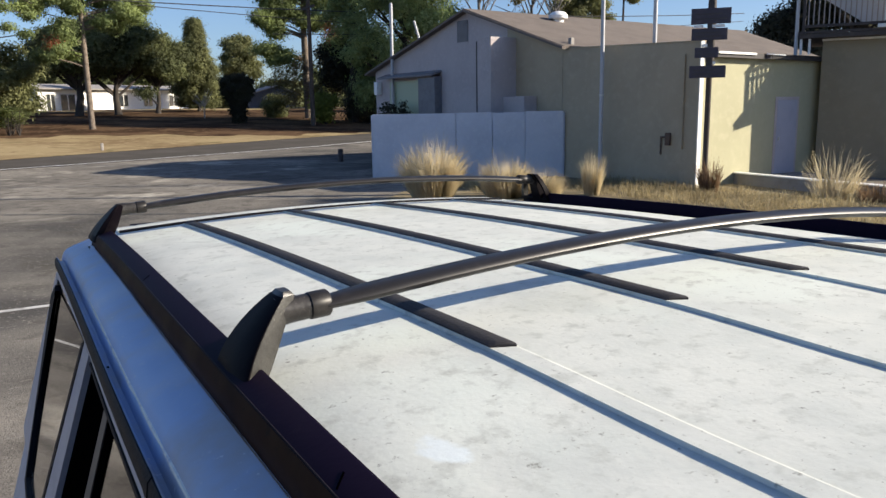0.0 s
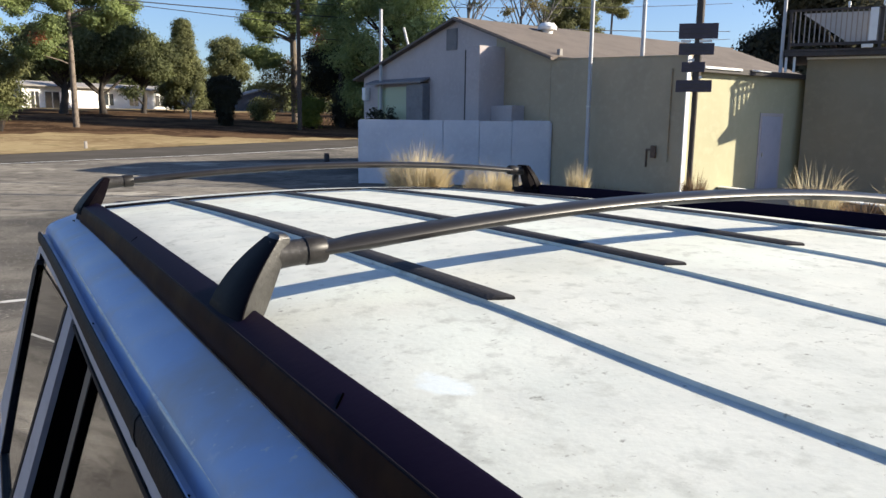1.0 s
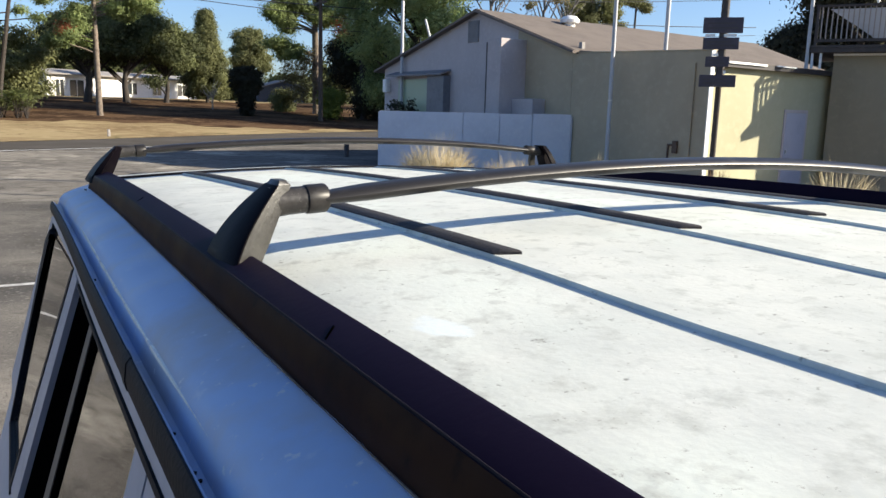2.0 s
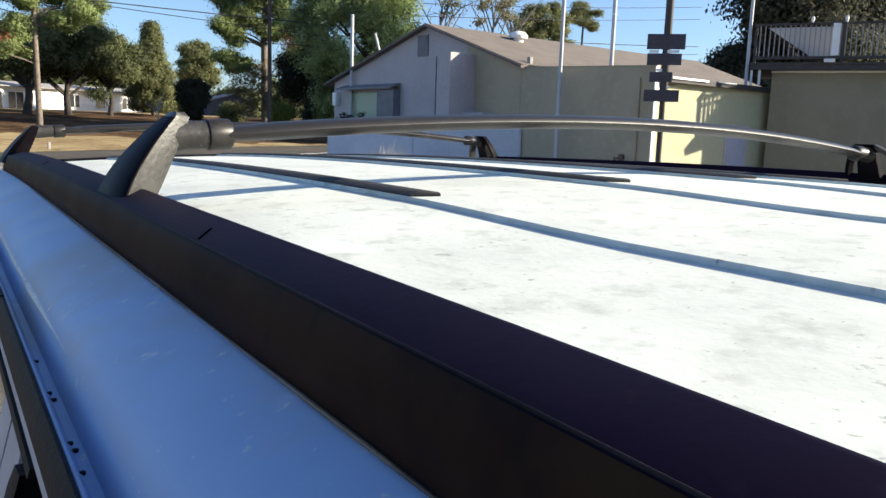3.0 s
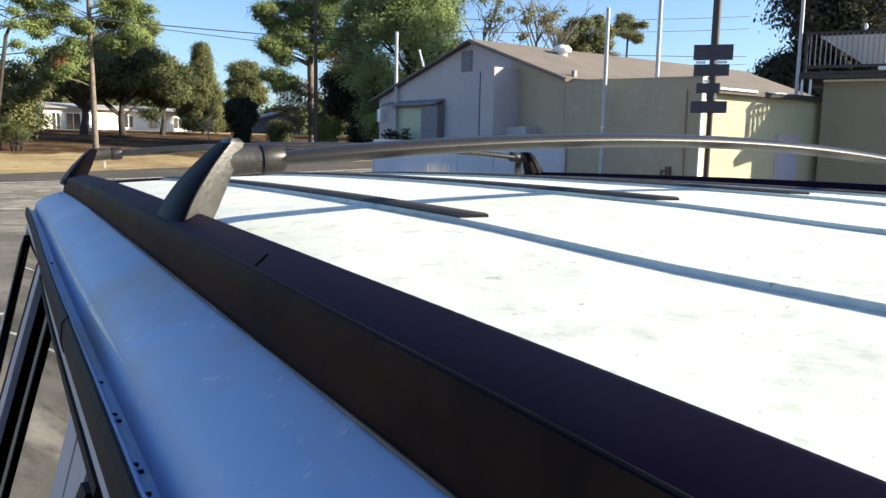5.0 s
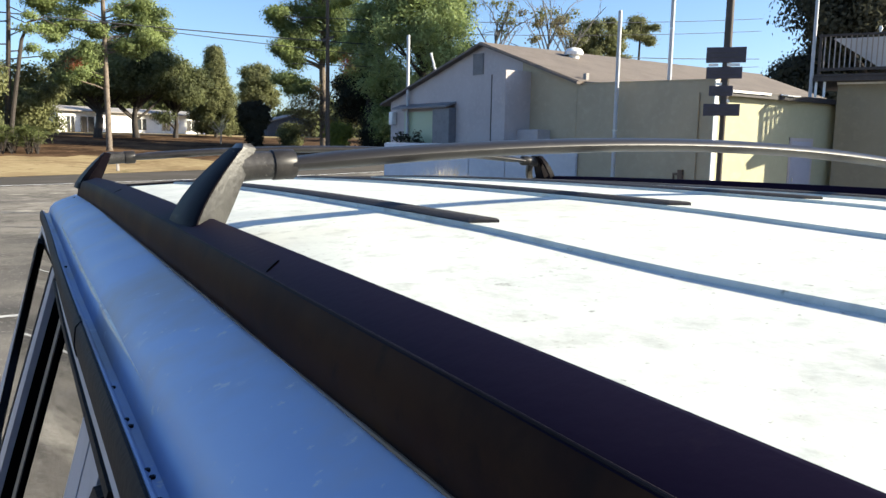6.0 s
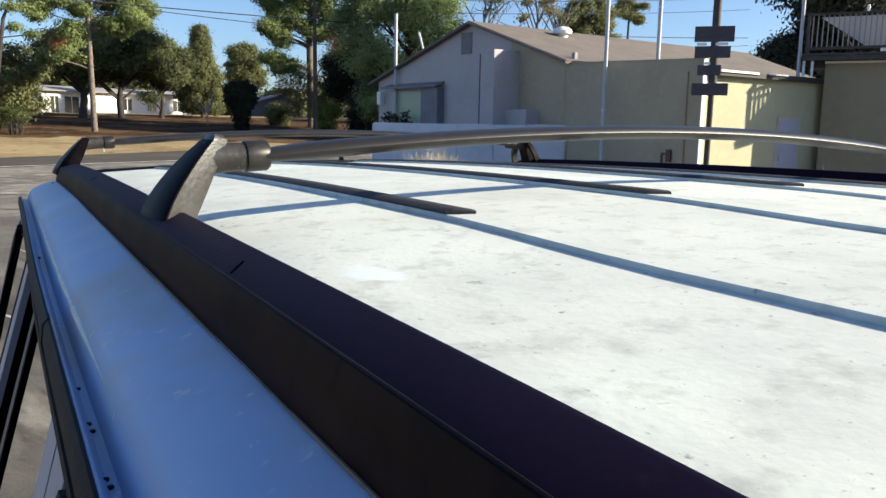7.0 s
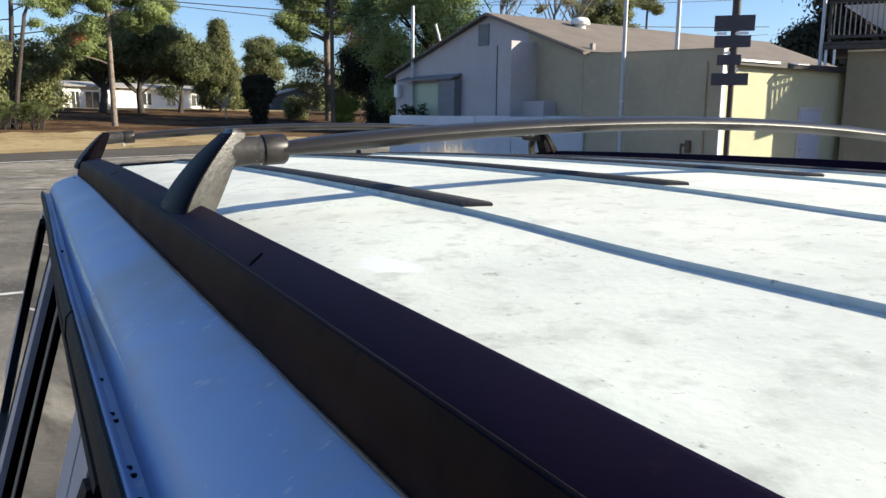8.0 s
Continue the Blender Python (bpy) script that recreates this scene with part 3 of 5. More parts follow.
# the roof's far end: a dark seal and the liftgate's white lip
for name, y0, y1, lift, mat, lab in (("roof_end_seal", 1.106, 1.118, 0.0042, RUBBER, "dark seal across the roof's end"), ("liftgate_lip", 1.124, 1.20, 0.0032, PAINT, "white upper lip of the liftgate")):
    rings = []
    for x in steps(-0.49, 0.49, 28):
        a, b = roof_z(x, y0), roof_z(x, y0) - (0.0 if mat == RUBBER else 0.004)
        rings.append([(x, y0, a - 0.012), (x, y0, a + lift - 0.001), (x, y0 + 0.003, a + lift), (x, y1 - 0.003, b + lift), (x, y1, b + lift - 0.002), (x, y1, b - 0.03)])
    part(name, loft(bmesh.new(), rings), mat, car, lab, smooth=mat != RUBBER)
for x in (-0.425, 0.42):
    part("liftgate_hinge", boxes((x - 0.028, 1.165, 1.628, x + 0.028, 1.225, 1.651), bevel=0.005), PLASTIC, car, "black liftgate hinge", smooth=True)


# sides: window surrounds and glass, leaning in; their lines are given at BELT and run on down to SILL
BELT, SILL = 1.285, 1.215
def skin(y, z, out=0.0):
    return -(0.643 + 0.27 * (1.605 - z) + out) + taper(y)


def panel(name, side, outline, out, thick, mat, label=""):
    """A plate on the car's curved side from an outline of (y, z)."""
    pts = []
    for i, (y, z) in enumerate(outline):
        near = [q for q in (outline[i - 1], outline[(i + 1) % len(outline)]) if q[1] > 1.4]
        if abs(z - BELT) < 1e-6 and near:
            y, z = near[0][0] + (y - near[0][0]) * (near[0][1] - SILL) / (near[0][1] - BELT), SILL
        pts.append((y, z))
    outline, fine = pts, []
    for (y, z), (v, w) in zip(outline, outline[1:] + outline[:1]):
        n = max(1, int(abs(v - y) / 0.06))
        fine += [(y + (v - y) * i / n, z + (w - z) * i / n) for i in range(n)]
    bm = bmesh.new()
    outer = [bm.verts.new((skin(y, z, out) * -side, y, z)) for y, z in fine]
    inner = [bm.verts.new((skin(y, z, out - thick) * -side, y, z)) for y, z in fine]
    n = len(fine)
    bm.faces.new(outer)
    bm.faces.new(inner[::-1])
    for i in range(n):
        bm.faces.new((outer[i], inner[i], inner[(i + 1) % n], outer[(i + 1) % n]))
    bmesh.ops.triangulate(bm, faces=[f for f in bm.faces if len(f.verts) > 4])
    return part(name, bm, mat, car, label)


for side in (-1, 1):
    glass = panel("quarter_window", side, [(0.575, 1.566), (1.12, 1.54), (1.165, 1.513), (1.025, BELT), (0.685, BELT)], -0.006, 0.004, GLASS, "tinted rear quarter window")
    glass.visible_shadow = False
    panel("quarter_seal", side, [(1.12, 1.54), (1.14, 1.548), (1.19, 1.518), (1.048, BELT), (1.025, BELT), (1.165, 1.513)], 0.001, 0.012, RUBBER, "black window seal")
    panel("quarter_seal", side, [(0.692, SILL - 0.001), (1.003, SILL - 0.001), (0.998, SILL - 0.011), (0.692, SILL - 0.011)], 0.001, 0.012, RUBBER, "black window seal")
    panel("quarter_seal", side, [(0.555, 1.578), (0.577, 1.571), (0.69, BELT), (0.668, BELT)], 0.001, 0.012, RUBBER, "black window seal")
    panel("rear_pillar", side, [(1.142, 1.574), (1.20, 1.565), (1.25, BELT), (1.05, BELT), (1.192, 1.532)], -0.002, 0.02, FRAME, "white rear pillar")
    panel("c_pillar", side, [(0.487, 1.576), (0.552, 1.578), (0.664, BELT), (0.563, BELT)], 0.0, 0.03, FRAME, "grey-white rear door pillar")
    panel("door_channel", side, [(0.316, 1.574), (0.485, 1.576), (0.560, BELT), (0.362, BELT)], -0.008, 0.015, SLOT, "black window channel")
    panel("divider_bar", side, [(0.284, 1.572), (0.314, 1.573), (0.359, BELT), (0.318, BELT)], -0.005, 0.012, DIVIDER, "grey-brown divider bar")
    panel("door_channel", side, [(0.246, 1.572), (0.282, 1.572), (0.315, BELT), (0.290, BELT)], -0.006, 0.012, SLOT, "black window channel")
    glass = panel("door_window", side, [(-0.052, 1.57), (0.244, 1.572), (0.288, BELT), (-0.06, BELT)], -0.008, 0.004, GLASS, "tinted rear door window")
    glass.visible_shadow = False
    panel("b_pillar", side, [(-0.100, 1.578), (-0.055, 1.578), (-0.062, BELT), (-0.108, BELT)], 0.0, 0.03, FRAME, "grey-white door frame edge")
    panel("b_pillar", side, [(-0.155, 1.578), (-0.105, 1.578), (-0.113, BELT), (-0.175, BELT)], 0.0, 0.03, FRAME, "grey-white door frame edge")
    panel("door_gap", side, [(-0.105, 1.578), (-0.100, 1.578), (-0.108, BELT), (-0.113, BELT)], -0.008, 0.012, SLOT, "dark gap between the doors")
    panel("window_seal", side, [(-0.185, 1.568), (-0.165, 1.566), (-0.158, 1.553), (-0.178, BELT), (-0.198, BELT), (-0.178, 1.548)], 0.003, 0.014, RUBBER, "black window seal")
    glass = panel("door_window", side, [(-0.83, 1.538), (-0.20, 1.566), (-0.200, BELT), (-0.99, BELT)], -0.008, 0.004, GLASS, "tinted front door window")
    glass.visible_shadow = False
    panel("front_pillar", side, [(-0.98, 1.58), (-0.84, 1.565), (-1.0, BELT), (-1.16, BELT)], 0.0, 0.03, FRAME, "white windscreen pillar")
    panel("window_header", side, [(-0.98, 1.578), (-0.98, 1.604), (1.14, 1.598), (1.14, 1.566), (0.56, 1.580)], 0.001, 0.02, FRAME, "grey-white door header")
    panel("header_seal", side, [(-0.20, 1.572), (-0.20, 1.577), (0.453, 1.577), (0.453, 1.574)], 0.002, 0.01, RUBBER, "black header seal")


# body below the windows, with nose and tail
def body_ring(y, half, top, low):
    r = 0.015
    h = half + 0.065
    return [(-h + 0.03, y, low), (-h, y, low + 0.12), (-h - 0.003, y, 0.85), (-half - 0.27 * 0.2, y, top - 0.2), (-half, y, top - r), (-half + r, y, top), (half - r, y, top), (half, y, top - r), (half + 0.27 * 0.2, y, top - 0.2), (h + 0.003, y, 0.85), (h, y, low + 0.12), (h - 0.03, y, low)]


bm = bmesh.new()
loft(bm, [body_ring(y, 0.750 - taper(max(-1.0, y)) - inset, SILL - 0.012 - dip, low) for y, inset, dip, low in ((-1.25, 0.01, 0.03, 0.33), (-1.0, 0, 0, 0.33), (-0.5, 0, 0, 0.33), (0, 0, 0, 0.33), (0.4, 0, 0, 0.33), (0.8, 0, 0, 0.33), (1.1, 0, 0, 0.34), (1.25, 0.004, 0.004, 0.36), (1.28, 0.03, 0.03, 0.4))])
part("body", bm, FRAME, car, "white lower body", smooth=True)
bm = bmesh.new()
loft(bm, [[(-h + 0.03, y, 0.34), (-h, y, 0.5), (-h, y, top - 0.12), (-h + 0.06, y, top), (h - 0.06, y, top), (h, y, top - 0.12), (h, y, 0.5), (h - 0.03, y, 0.34)] for y, h, top in ((-2.98, 0.74, 0.90), (-2.92, 0.81, 1.0), (-2.2, 0.85, 1.07), (-1.26, 0.855, 1.14))])
part("bonnet", bm, FRAME, car, "white bonnet and wings", smooth=True)
part("cabin_floor", boxes((-0.61, -1.15, 1.204, 0.61, 1.15, 1.208)), DARKIN, car)
part("headliner", boxes((-0.56, -0.95, 1.63, 0.56, 1.05, 1.636)), DARKIN, car)
for x in (-0.36, 0.36):
    for y in (-0.55, 0.35):
        part("seat_back", boxes((x - 0.22, y, 1.209, x + 0.22, y + 0.12, 1.48), bevel=0.04), DARKIN, car, smooth=True)
bm = bmesh.new()
loft(bm, [[(-0.66, -1.24, 1.26), (0.66, -1.24, 1.26), (0.66, -1.246, 1.255), (-0.66, -1.246, 1.255)], [(-0.56, -1.0, 1.60), (0.56, -1.0, 1.60), (0.56, -1.006, 1.60), (-0.56, -1.006, 1.60)]])
part("windscreen", bm, GLASS, car, "windscreen glass").visible_shadow = False
bm = bmesh.new()
loft(bm, [[(-0.66, 1.262, 1.27), (0.66, 1.262, 1.27), (0.66, 1.267, 1.27), (-0.66, 1.267, 1.27)], [(-0.52, 1.19, 1.62), (0.52, 1.19, 1.62), (0.52, 1.196, 1.62), (-0.52, 1.196, 1.62)]])
part("rear_window", bm, GLASS, car, "rear window glass").visible_shadow = False
for y, n in ((-3.05, "front_bumper"), (1.28, "rear_bumper")):
    part(n, boxes((-0.82, y, 0.42, 0.82, y + 0.14, 0.58), bevel=0.03), PLASTIC, car, "black bumper", smooth=True)
for s in (-1, 1):
    part("tail_lamp", boxes((s * 0.80, 1.285, 0.72, s * 0.66, 1.318, 1.0), bevel=0.01), LENS, car, "red tail lamp", smooth=True)
    part("headlight", boxes((s * 0.68, -2.995, 0.66, s * 0.46, -2.95, 0.82), bevel=0.01), STEEL, car, "square headlight", smooth=True)
    for y in (-2.25, 0.42):
        w = part("wheel", tube(bmesh.new(), [(s * 0.66, y, 0.34), (s * 0.675, y, 0.34), (s * 0.865, y, 0.34), (s * 0.88, y, 0.34)], [0.31, 0.338, 0.338, 0.31], 32), TYRE, car, "black tyre", smooth=True)
        part("rim", tube(bmesh.new(), [(s * 0.86, y, 0.34), (s * 0.884, y, 0.34)], [0.20, 0.19], 24), STEEL, w, "steel rim", smooth=True)
for y, x in ((-0.205, -0.650), (-0.215, -0.6493), (-0.27, -0.650), (-0.278, -0.6492), (-0.15, -0.650), (-0.30, -0.650), (0.30, -0.650)):
    part("rust_hole", tube(bmesh.new(), [(x + taper(y) + 0.0065, y, 1.6125), (x + taper(y) + 0.0065, y, 1.6142)], 0.0013, 6), RUBBER, car)
along([(-0.6508, 1.6015), (-0.6546, 1.603), (-0.6560, 1.611), (-0.6547, 1.6231), (-0.6514, 1.6270), (-0.6497, 1.6266), (-0.6508, 1.618)], -1, -0.036, -0.016, 2, "moulding_joint", RUBBER, "moulding joint cap")
# pale bead on the paint crease; the crease's glint is in its colour
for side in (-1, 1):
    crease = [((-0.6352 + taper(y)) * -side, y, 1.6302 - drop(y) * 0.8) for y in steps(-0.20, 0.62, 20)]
    part("crease_glint", tube(bmesh.new(), crease, [0.0001, 0.0005, 0.0012] + [0.0018 + 0.0006 * math.sin(2.3 * i) - 0.00004 * i for i in range(17)] + [0.0002], 6), CREASEGLINT, car, "pale line along the crease, its glint put into the colour", smooth=True)


# ---- the gabled building ----
BM = Matrix(((0.9976, -0.0698, 0, 13.86), (0.0698, 0.9976, 0, 11.8), (0, 0, 1, 0), (0, 0, 0, 1)))
RIDGE_B, RIDGE_Z = 8.85, 5.05


def prism(outline, axis, lo, hi):
    """An outline of (u, z) pushed along an axis: 'a' spans a, with u as b; 'b' spans b, with u as a."""
    bm = bmesh.new()
    ends = [[bm.verts.new((d, u, z) if axis == "a" else (u, d, z)) for u, z in outline] for d in (lo, hi)]
    n = len(outline)
    bm.faces.new(ends[0])
    bm.faces.new(ends[1][::-1])
    for i in range(n):
        bm.faces.new((ends[0][i], ends[1][i], ends[1][(i + 1) % n], ends[0][(i + 1) % n]))
    return bm


hall = thing("gabled_building", BM @ Vector((7, 6, 0)), "low yellow and grey building with brown shingle gable roof", "building")
part("gable_wall", prism([(4.35, 0), (14.7, 0), (14.7, 3.38), (RIDGE_B, RIDGE_Z - 0.1), (4.35, 3.50)], "a", 0.0, 0.25), GREYWALL, hall, "grey painted gable wall", m=BM)
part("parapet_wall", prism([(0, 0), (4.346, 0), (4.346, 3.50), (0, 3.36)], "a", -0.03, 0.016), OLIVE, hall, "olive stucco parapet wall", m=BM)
part("side_wall", boxes((0.02, -0.006, 0, 5.6, 0.25, 3.10)), STUCCO, hall, "sunlit yellow stucco side wall", m=BM)
# stands for the side wall's sunlit end, its brightness put into white paint
part("lit_wall_end", boxes((-0.115, -0.034, 0, 0.016, -0.008, 3.36)), WHITE, hall, "sunlit end of the side wall, drawn as a white strip", m=BM)
part("far_wall", boxes((0.25, 14.45, 0, 15, 14.7, 3.36)), GREYWALL, hall, m=BM)
part("back_wall", boxes((14.75, 0.3, 0, 15.0, 14.4, 3.0)), GREYWALL, hall, m=BM)


def slab(pts, t):
    bm = bmesh.new()
    top = [bm.verts.new(p) for p in pts]
    low = [bm.verts.new((p[0], p[1], p[2] - t)) for p in pts]
    n = len(pts)
    bm.faces.new(top)
    bm.faces.new(low[::-1])
    for i in range(n):
        bm.faces.new((top[i], low[i], low[(i + 1) % n], top[(i + 1) % n]))
    return bm


roof = part("roof", slab([(-0.18, RIDGE_B, RIDGE_Z), (14.6, RIDGE_B, RIDGE_Z), (13.3, 4.35, 3.58), (-0.18, 4.35, 3.58)], 0.10), SHINGLE, hall, "brown shingle roof slope", m=BM)
part("roof", slab([(0.05, 4.345, 3.575), (13.3, 4.345, 3.575), (9.0, 2.0, 3.36), (5.35, -0.13, 3.15), (0.05, -0.13, 3.15)], 0.08), SHINGLE, hall, "brown shingle lower roof", m=BM)
part("roof", slab([(-0.18, RIDGE_B + 0.004, RIDGE_Z), (-0.18, 15.15, 3.33), (15.0, 15.15, 3.33), (15.0, RIDGE_B + 0.004, RIDGE_Z)], 0.10), SHINGLE, hall, "brown shingle far slope", m=BM)
part("rake_board", prism([(15.15, 3.31), (RIDGE_B, RIDGE_Z - 0.03), (4.35, 3.56), (4.35, 3.49), (RIDGE_B, RIDGE_Z - 0.10), (15.15, 3.24)], "a", -0.235, -0.184), RAKE, hall, "brown rake board", m=BM)
part("fascia", boxes((0.26, -0.20, 3.01, 5.40, -0.150, 3.13)), EAVE, hall, "dark eave fascia", m=BM)
part("gutter", boxes((0.27, -0.24, 3.09, 1.75, -0.204, 3.14), (2.2, -0.24, 3.11, 3.0, -0.204, 3.14)), WHITE, hall, "pale eave flashing", m=BM)
part("parapet_cap", prism([(-0.02, 3.362), (4.346, 3.502), (4.346, 3.53), (-0.02, 3.39)], "a", -0.05, 0.27), OLIVE, hall, "thin parapet cap", m=BM)
door = part("door", boxes((3.10, -0.035, 0.15, 4.0, -0.010, 2.03), bevel=0.008), DOORP, hall, "pale blue-white side door", m=BM)
part("door_frame", boxes((3.02, -0.028, 0.1, 3.096, -0.009, 2.1), (4.004, -0.028, 0.1, 4.08, -0.009, 2.1), (3.02, -0.028, 2.034, 4.08, -0.009, 2.11)), GREYWALL, door, m=BM)
part("door_handle", boxes((3.16, -0.075, 1.0, 3.20, -0.038, 1.10), bevel=0.006), STEEL, door, m=BM)
part("doorstep", boxes((2.9, -0.55, 0, 4.2, -0.01, 0.14)), CONCRETE, hall, "concrete doorstep", m=BM)
part("meter_box", boxes((5.0, -0.16, 0.2, 5.35, -0.010, 0.55), bevel=0.01), TRIM, hall, "small dark wall box", m=BM)
# gable details
vent = part("gable_vent", boxes((-0.03, 8.86, 4.05, -0.004, 9.42, 4.72)), SHUTTER, hall, "grey louvred gable vent", m=BM)
for k in range(9):
    part("louvre", boxes((-0.045, 8.90, 4.09 + k * 0.068, -0.031, 9.38, 4.13 + k * 0.068)), SHUTTER, vent, m=BM)
part("chute", boxes((-0.98, 6.52, 1.2, -0.004, 7.15, 3.97), bevel=0.01), GREYWALL, hall, "grey boxed shaft on the gable wall", m=BM)
part("downpipe", tube(bmesh.new(), [(-0.07, 8.30, 1.2), (-0.07, 8.30, 4.0)], 0.045, 10), TRIM, hall, "dark downpipe", m=BM, smooth=True)
part("wall_box", boxes((-0.5, 5.6, 1.2, -0.004, 7.2, 2.26), bevel=0.02), GREYWALL, hall, "grey equipment box", m=BM)
part("awning", prism([(-0.42, 3.10), (-0.004, 3.24), (-0.004, 3.18), (-0.42, 3.04)], "b", 10.35, 13.9), SHUTTER, hall, "dark sloped awning", m=BM)
part("awning_cheek", boxes((-0.30, 10.36, 1.6, -0.004, 11.35, 3.02)), SHUTTER, hall, "grey boarded porch cheek", m=BM)
part("porch_screen", boxes((-0.06, 11.4, 1.6, -0.004, 13.6, 2.95)), GREENWIN, hall, "pale green porch screen", m=BM)
part("wall_lamp", boxes((-0.22, 14.25, 2.50, -0.004, 14.5, 2.98), bevel=0.03), WHITE, hall, "white wall sign panel", m=BM, smooth=True)
for b in (4.55,):
    part("wall_seam", boxes((-0.022, b, 0, -0.0105, b + 0.04, 3.4)), OLIVE, hall, m=BM)
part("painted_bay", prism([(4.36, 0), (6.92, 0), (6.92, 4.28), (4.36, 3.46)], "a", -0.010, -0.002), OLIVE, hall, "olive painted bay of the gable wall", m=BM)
part("string_course", boxes((-0.022, 4.62, 3.0, -0.0105, 6.9, 3.03)), OLIVE, hall, m=BM)
part("conduit", tube(bmesh.new(), [(-0.06, 0.45, 0.9), (-0.06, 0.45, 3.1)], 0.022, 8), OLIVE, hall, "thin wall conduit", m=BM, smooth=True)
part("tap", boxes((-0.10, 0.78, 0.98, -0.034, 0.92, 1.28), (-0.08, 0.92, 1.15, -0.034, 1.05, 1.20), (-0.07, 1.05, 0.75, -0.034, 1.09, 1.20), bevel=0.01), RUST, hall, "rusty wall tap and pipework", m=BM)
# on the roof
part("roof_vent", tube(bmesh.new(), [(3.0, 7.9, 4.6), (3.0, 7.9, 4.80), (3.0, 7.9, 4.81), (3.0, 7.9, 4.91), (3.0, 7.9, 5.01), (3.0, 7.9, 5.05)], [0.18, 0.18, 0.30, 0.32, 0.23, 0.07], 16), WHITE, hall, "white turbine roof vent", m=BM, smooth=True)
part("vent_stack", boxes((0.30, 4.55, 3.5, 0.42, 4.67, 3.83), bevel=0.01), CONCRETE, hall, "small vent stack", m=BM)

# unseen walls behind and beside the viewpoint, added to hold back sky and sun
closing = thing("unseen_block_wall", (10, -9, 0), "added dark wall out of view that holds back light", "wall", kind="structure")
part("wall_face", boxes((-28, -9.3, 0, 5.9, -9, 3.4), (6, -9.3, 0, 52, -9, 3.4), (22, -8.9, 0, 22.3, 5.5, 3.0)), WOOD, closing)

low = thing("low_wall", (15.0, 10.0, 0), "low grey retaining wall with pale cap", "low wall", kind="structure")
LM = Matrix(((0.989, 0.147, 0, 14.67), (-0.147, 0.989, 0, 7.86), (0, 0, 1, 0), (0, 0, 0, 1)))
part("wall_body", boxes((0, -4.0, 0, 0.2, 4.1, 0.26)), CONCRETE, low, m=LM)
part("wall_cap", boxes((-0.03, -4.0, 0.264, 0.23, 4.1, 0.295), bevel=0.008), WHITE, low, "pale cap", m=LM)

# ---- the two-storey neighbour with a deck ----
RM = Matrix(((0.50, 0.866, 0, 18.68), (-0.866, 0.50, 0, 11.75), (0, 0, 0.98, 0.0378), (0, 0, 0, 1)))
deckhouse = thing("deck_building", RM @ Vector((2, 3, 0)), "olive stucco building with a railed roof deck", "building")
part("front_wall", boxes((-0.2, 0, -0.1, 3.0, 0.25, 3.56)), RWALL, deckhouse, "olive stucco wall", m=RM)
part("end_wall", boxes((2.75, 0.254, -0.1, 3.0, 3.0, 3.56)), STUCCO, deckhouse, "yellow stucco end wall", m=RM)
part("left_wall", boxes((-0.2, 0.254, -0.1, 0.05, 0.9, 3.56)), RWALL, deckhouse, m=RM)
deck = part("deck", boxes((-0.75, -0.40, 3.62, 3.2, 3.0, 3.74), bevel=0.01), WOOD, deckhouse, "dark timber roof deck", m=RM)
part("deck_trim", boxes((-0.22, -0.03, 3.564, 3.02, 0.26, 3.616)), WHITE, deckhouse, "pale trim under the deck", m=RM)
part("deck_edge", boxes((-0.76, -0.42, 3.744, 3.21, -0.35, 3.80)), WOOD, deckhouse, "dark deck edge board", m=RM)
for k, v in ((-0.66, -0.29), (1.42, -0.29), (2.82, -0.29), (2.82, 1.4), (2.82, 2.9)):
    part("rail_post", boxes((k - 0.035, v - 0.04, 3.744, k + 0.035, v + 0.04, 4.84)), WOOD, deckhouse, m=RM)
part("top_rail", boxes((-0.72, -0.35, 4.78, 2.88, -0.23, 4.83)), WOOD, deckhouse, "dark top rail", m=RM)
part("bottom_rail", boxes((-0.70, -0.32, 3.90, 2.78, -0.26, 3.97)), WOOD, deckhouse, m=RM)
part("top_rail", boxes((2.76, -0.228, 4.78, 2.88, 2.95, 4.83)), WOOD, deckhouse, "dark top rail", m=RM)
part("middle_rail", boxes((2.80, -0.228, 4.57, 2.84, 2.86, 4.64)), WOOD, deckhouse, m=RM)
part("bottom_rail", boxes((2.79, -0.24, 3.90, 2.85, 2.86, 3.97)), WOOD, deckhouse, m=RM)
for i in range(28):
    k = -0.56 + i * 0.12
    if abs(k - 1.42) > 0.06:
        part("baluster", boxes((k - 0.015, -0.299, 3.97, k + 0.015, -0.281, 4.78)), BALUSTER, deckhouse, m=RM)
for i in range(25):
    k = -0.13 + i * 0.12
    if abs(k - 1.4) > 0.06:
        part("baluster", boxes((2.811, k - 0.015, 3.97, 2.829, k + 0.015, 4.78)), BALUSTER, deckhouse, m=RM)
for k in (0.67, 1.46, 2.6):
    part("rail_lamp", tube(bmesh.new(), [(k, -0.29, 4.83), (k, -0.29, 4.92), (k, -0.29, 4.99)], [0.02, 0.045, 0.03], 8), WHITE, deckhouse, "small white rail lamp", m=RM, smooth=True)
bm = bmesh.new()
loft(bm, [[(-0.40, 0.0, 4.76), (1.20, 0.0, 4.76), (1.20, 0.0, 3.95), (0.75, 0.0, 3.95)], [(-0.40, 0.02, 4.76), (1.20, 0.02, 4.76), (1.20, 0.02, 3.95), (0.75, 0.02, 3.95)]])
part("shade_panel", bm, GALV, deckhouse, "pale triangular shade cloth behind the rail", m=RM)
part("white_board", boxes((1.16, -0.385, 3.98, 1.34, -0.355, 4.80)), WHITE, deckhouse, "white board on the rail", m=RM)
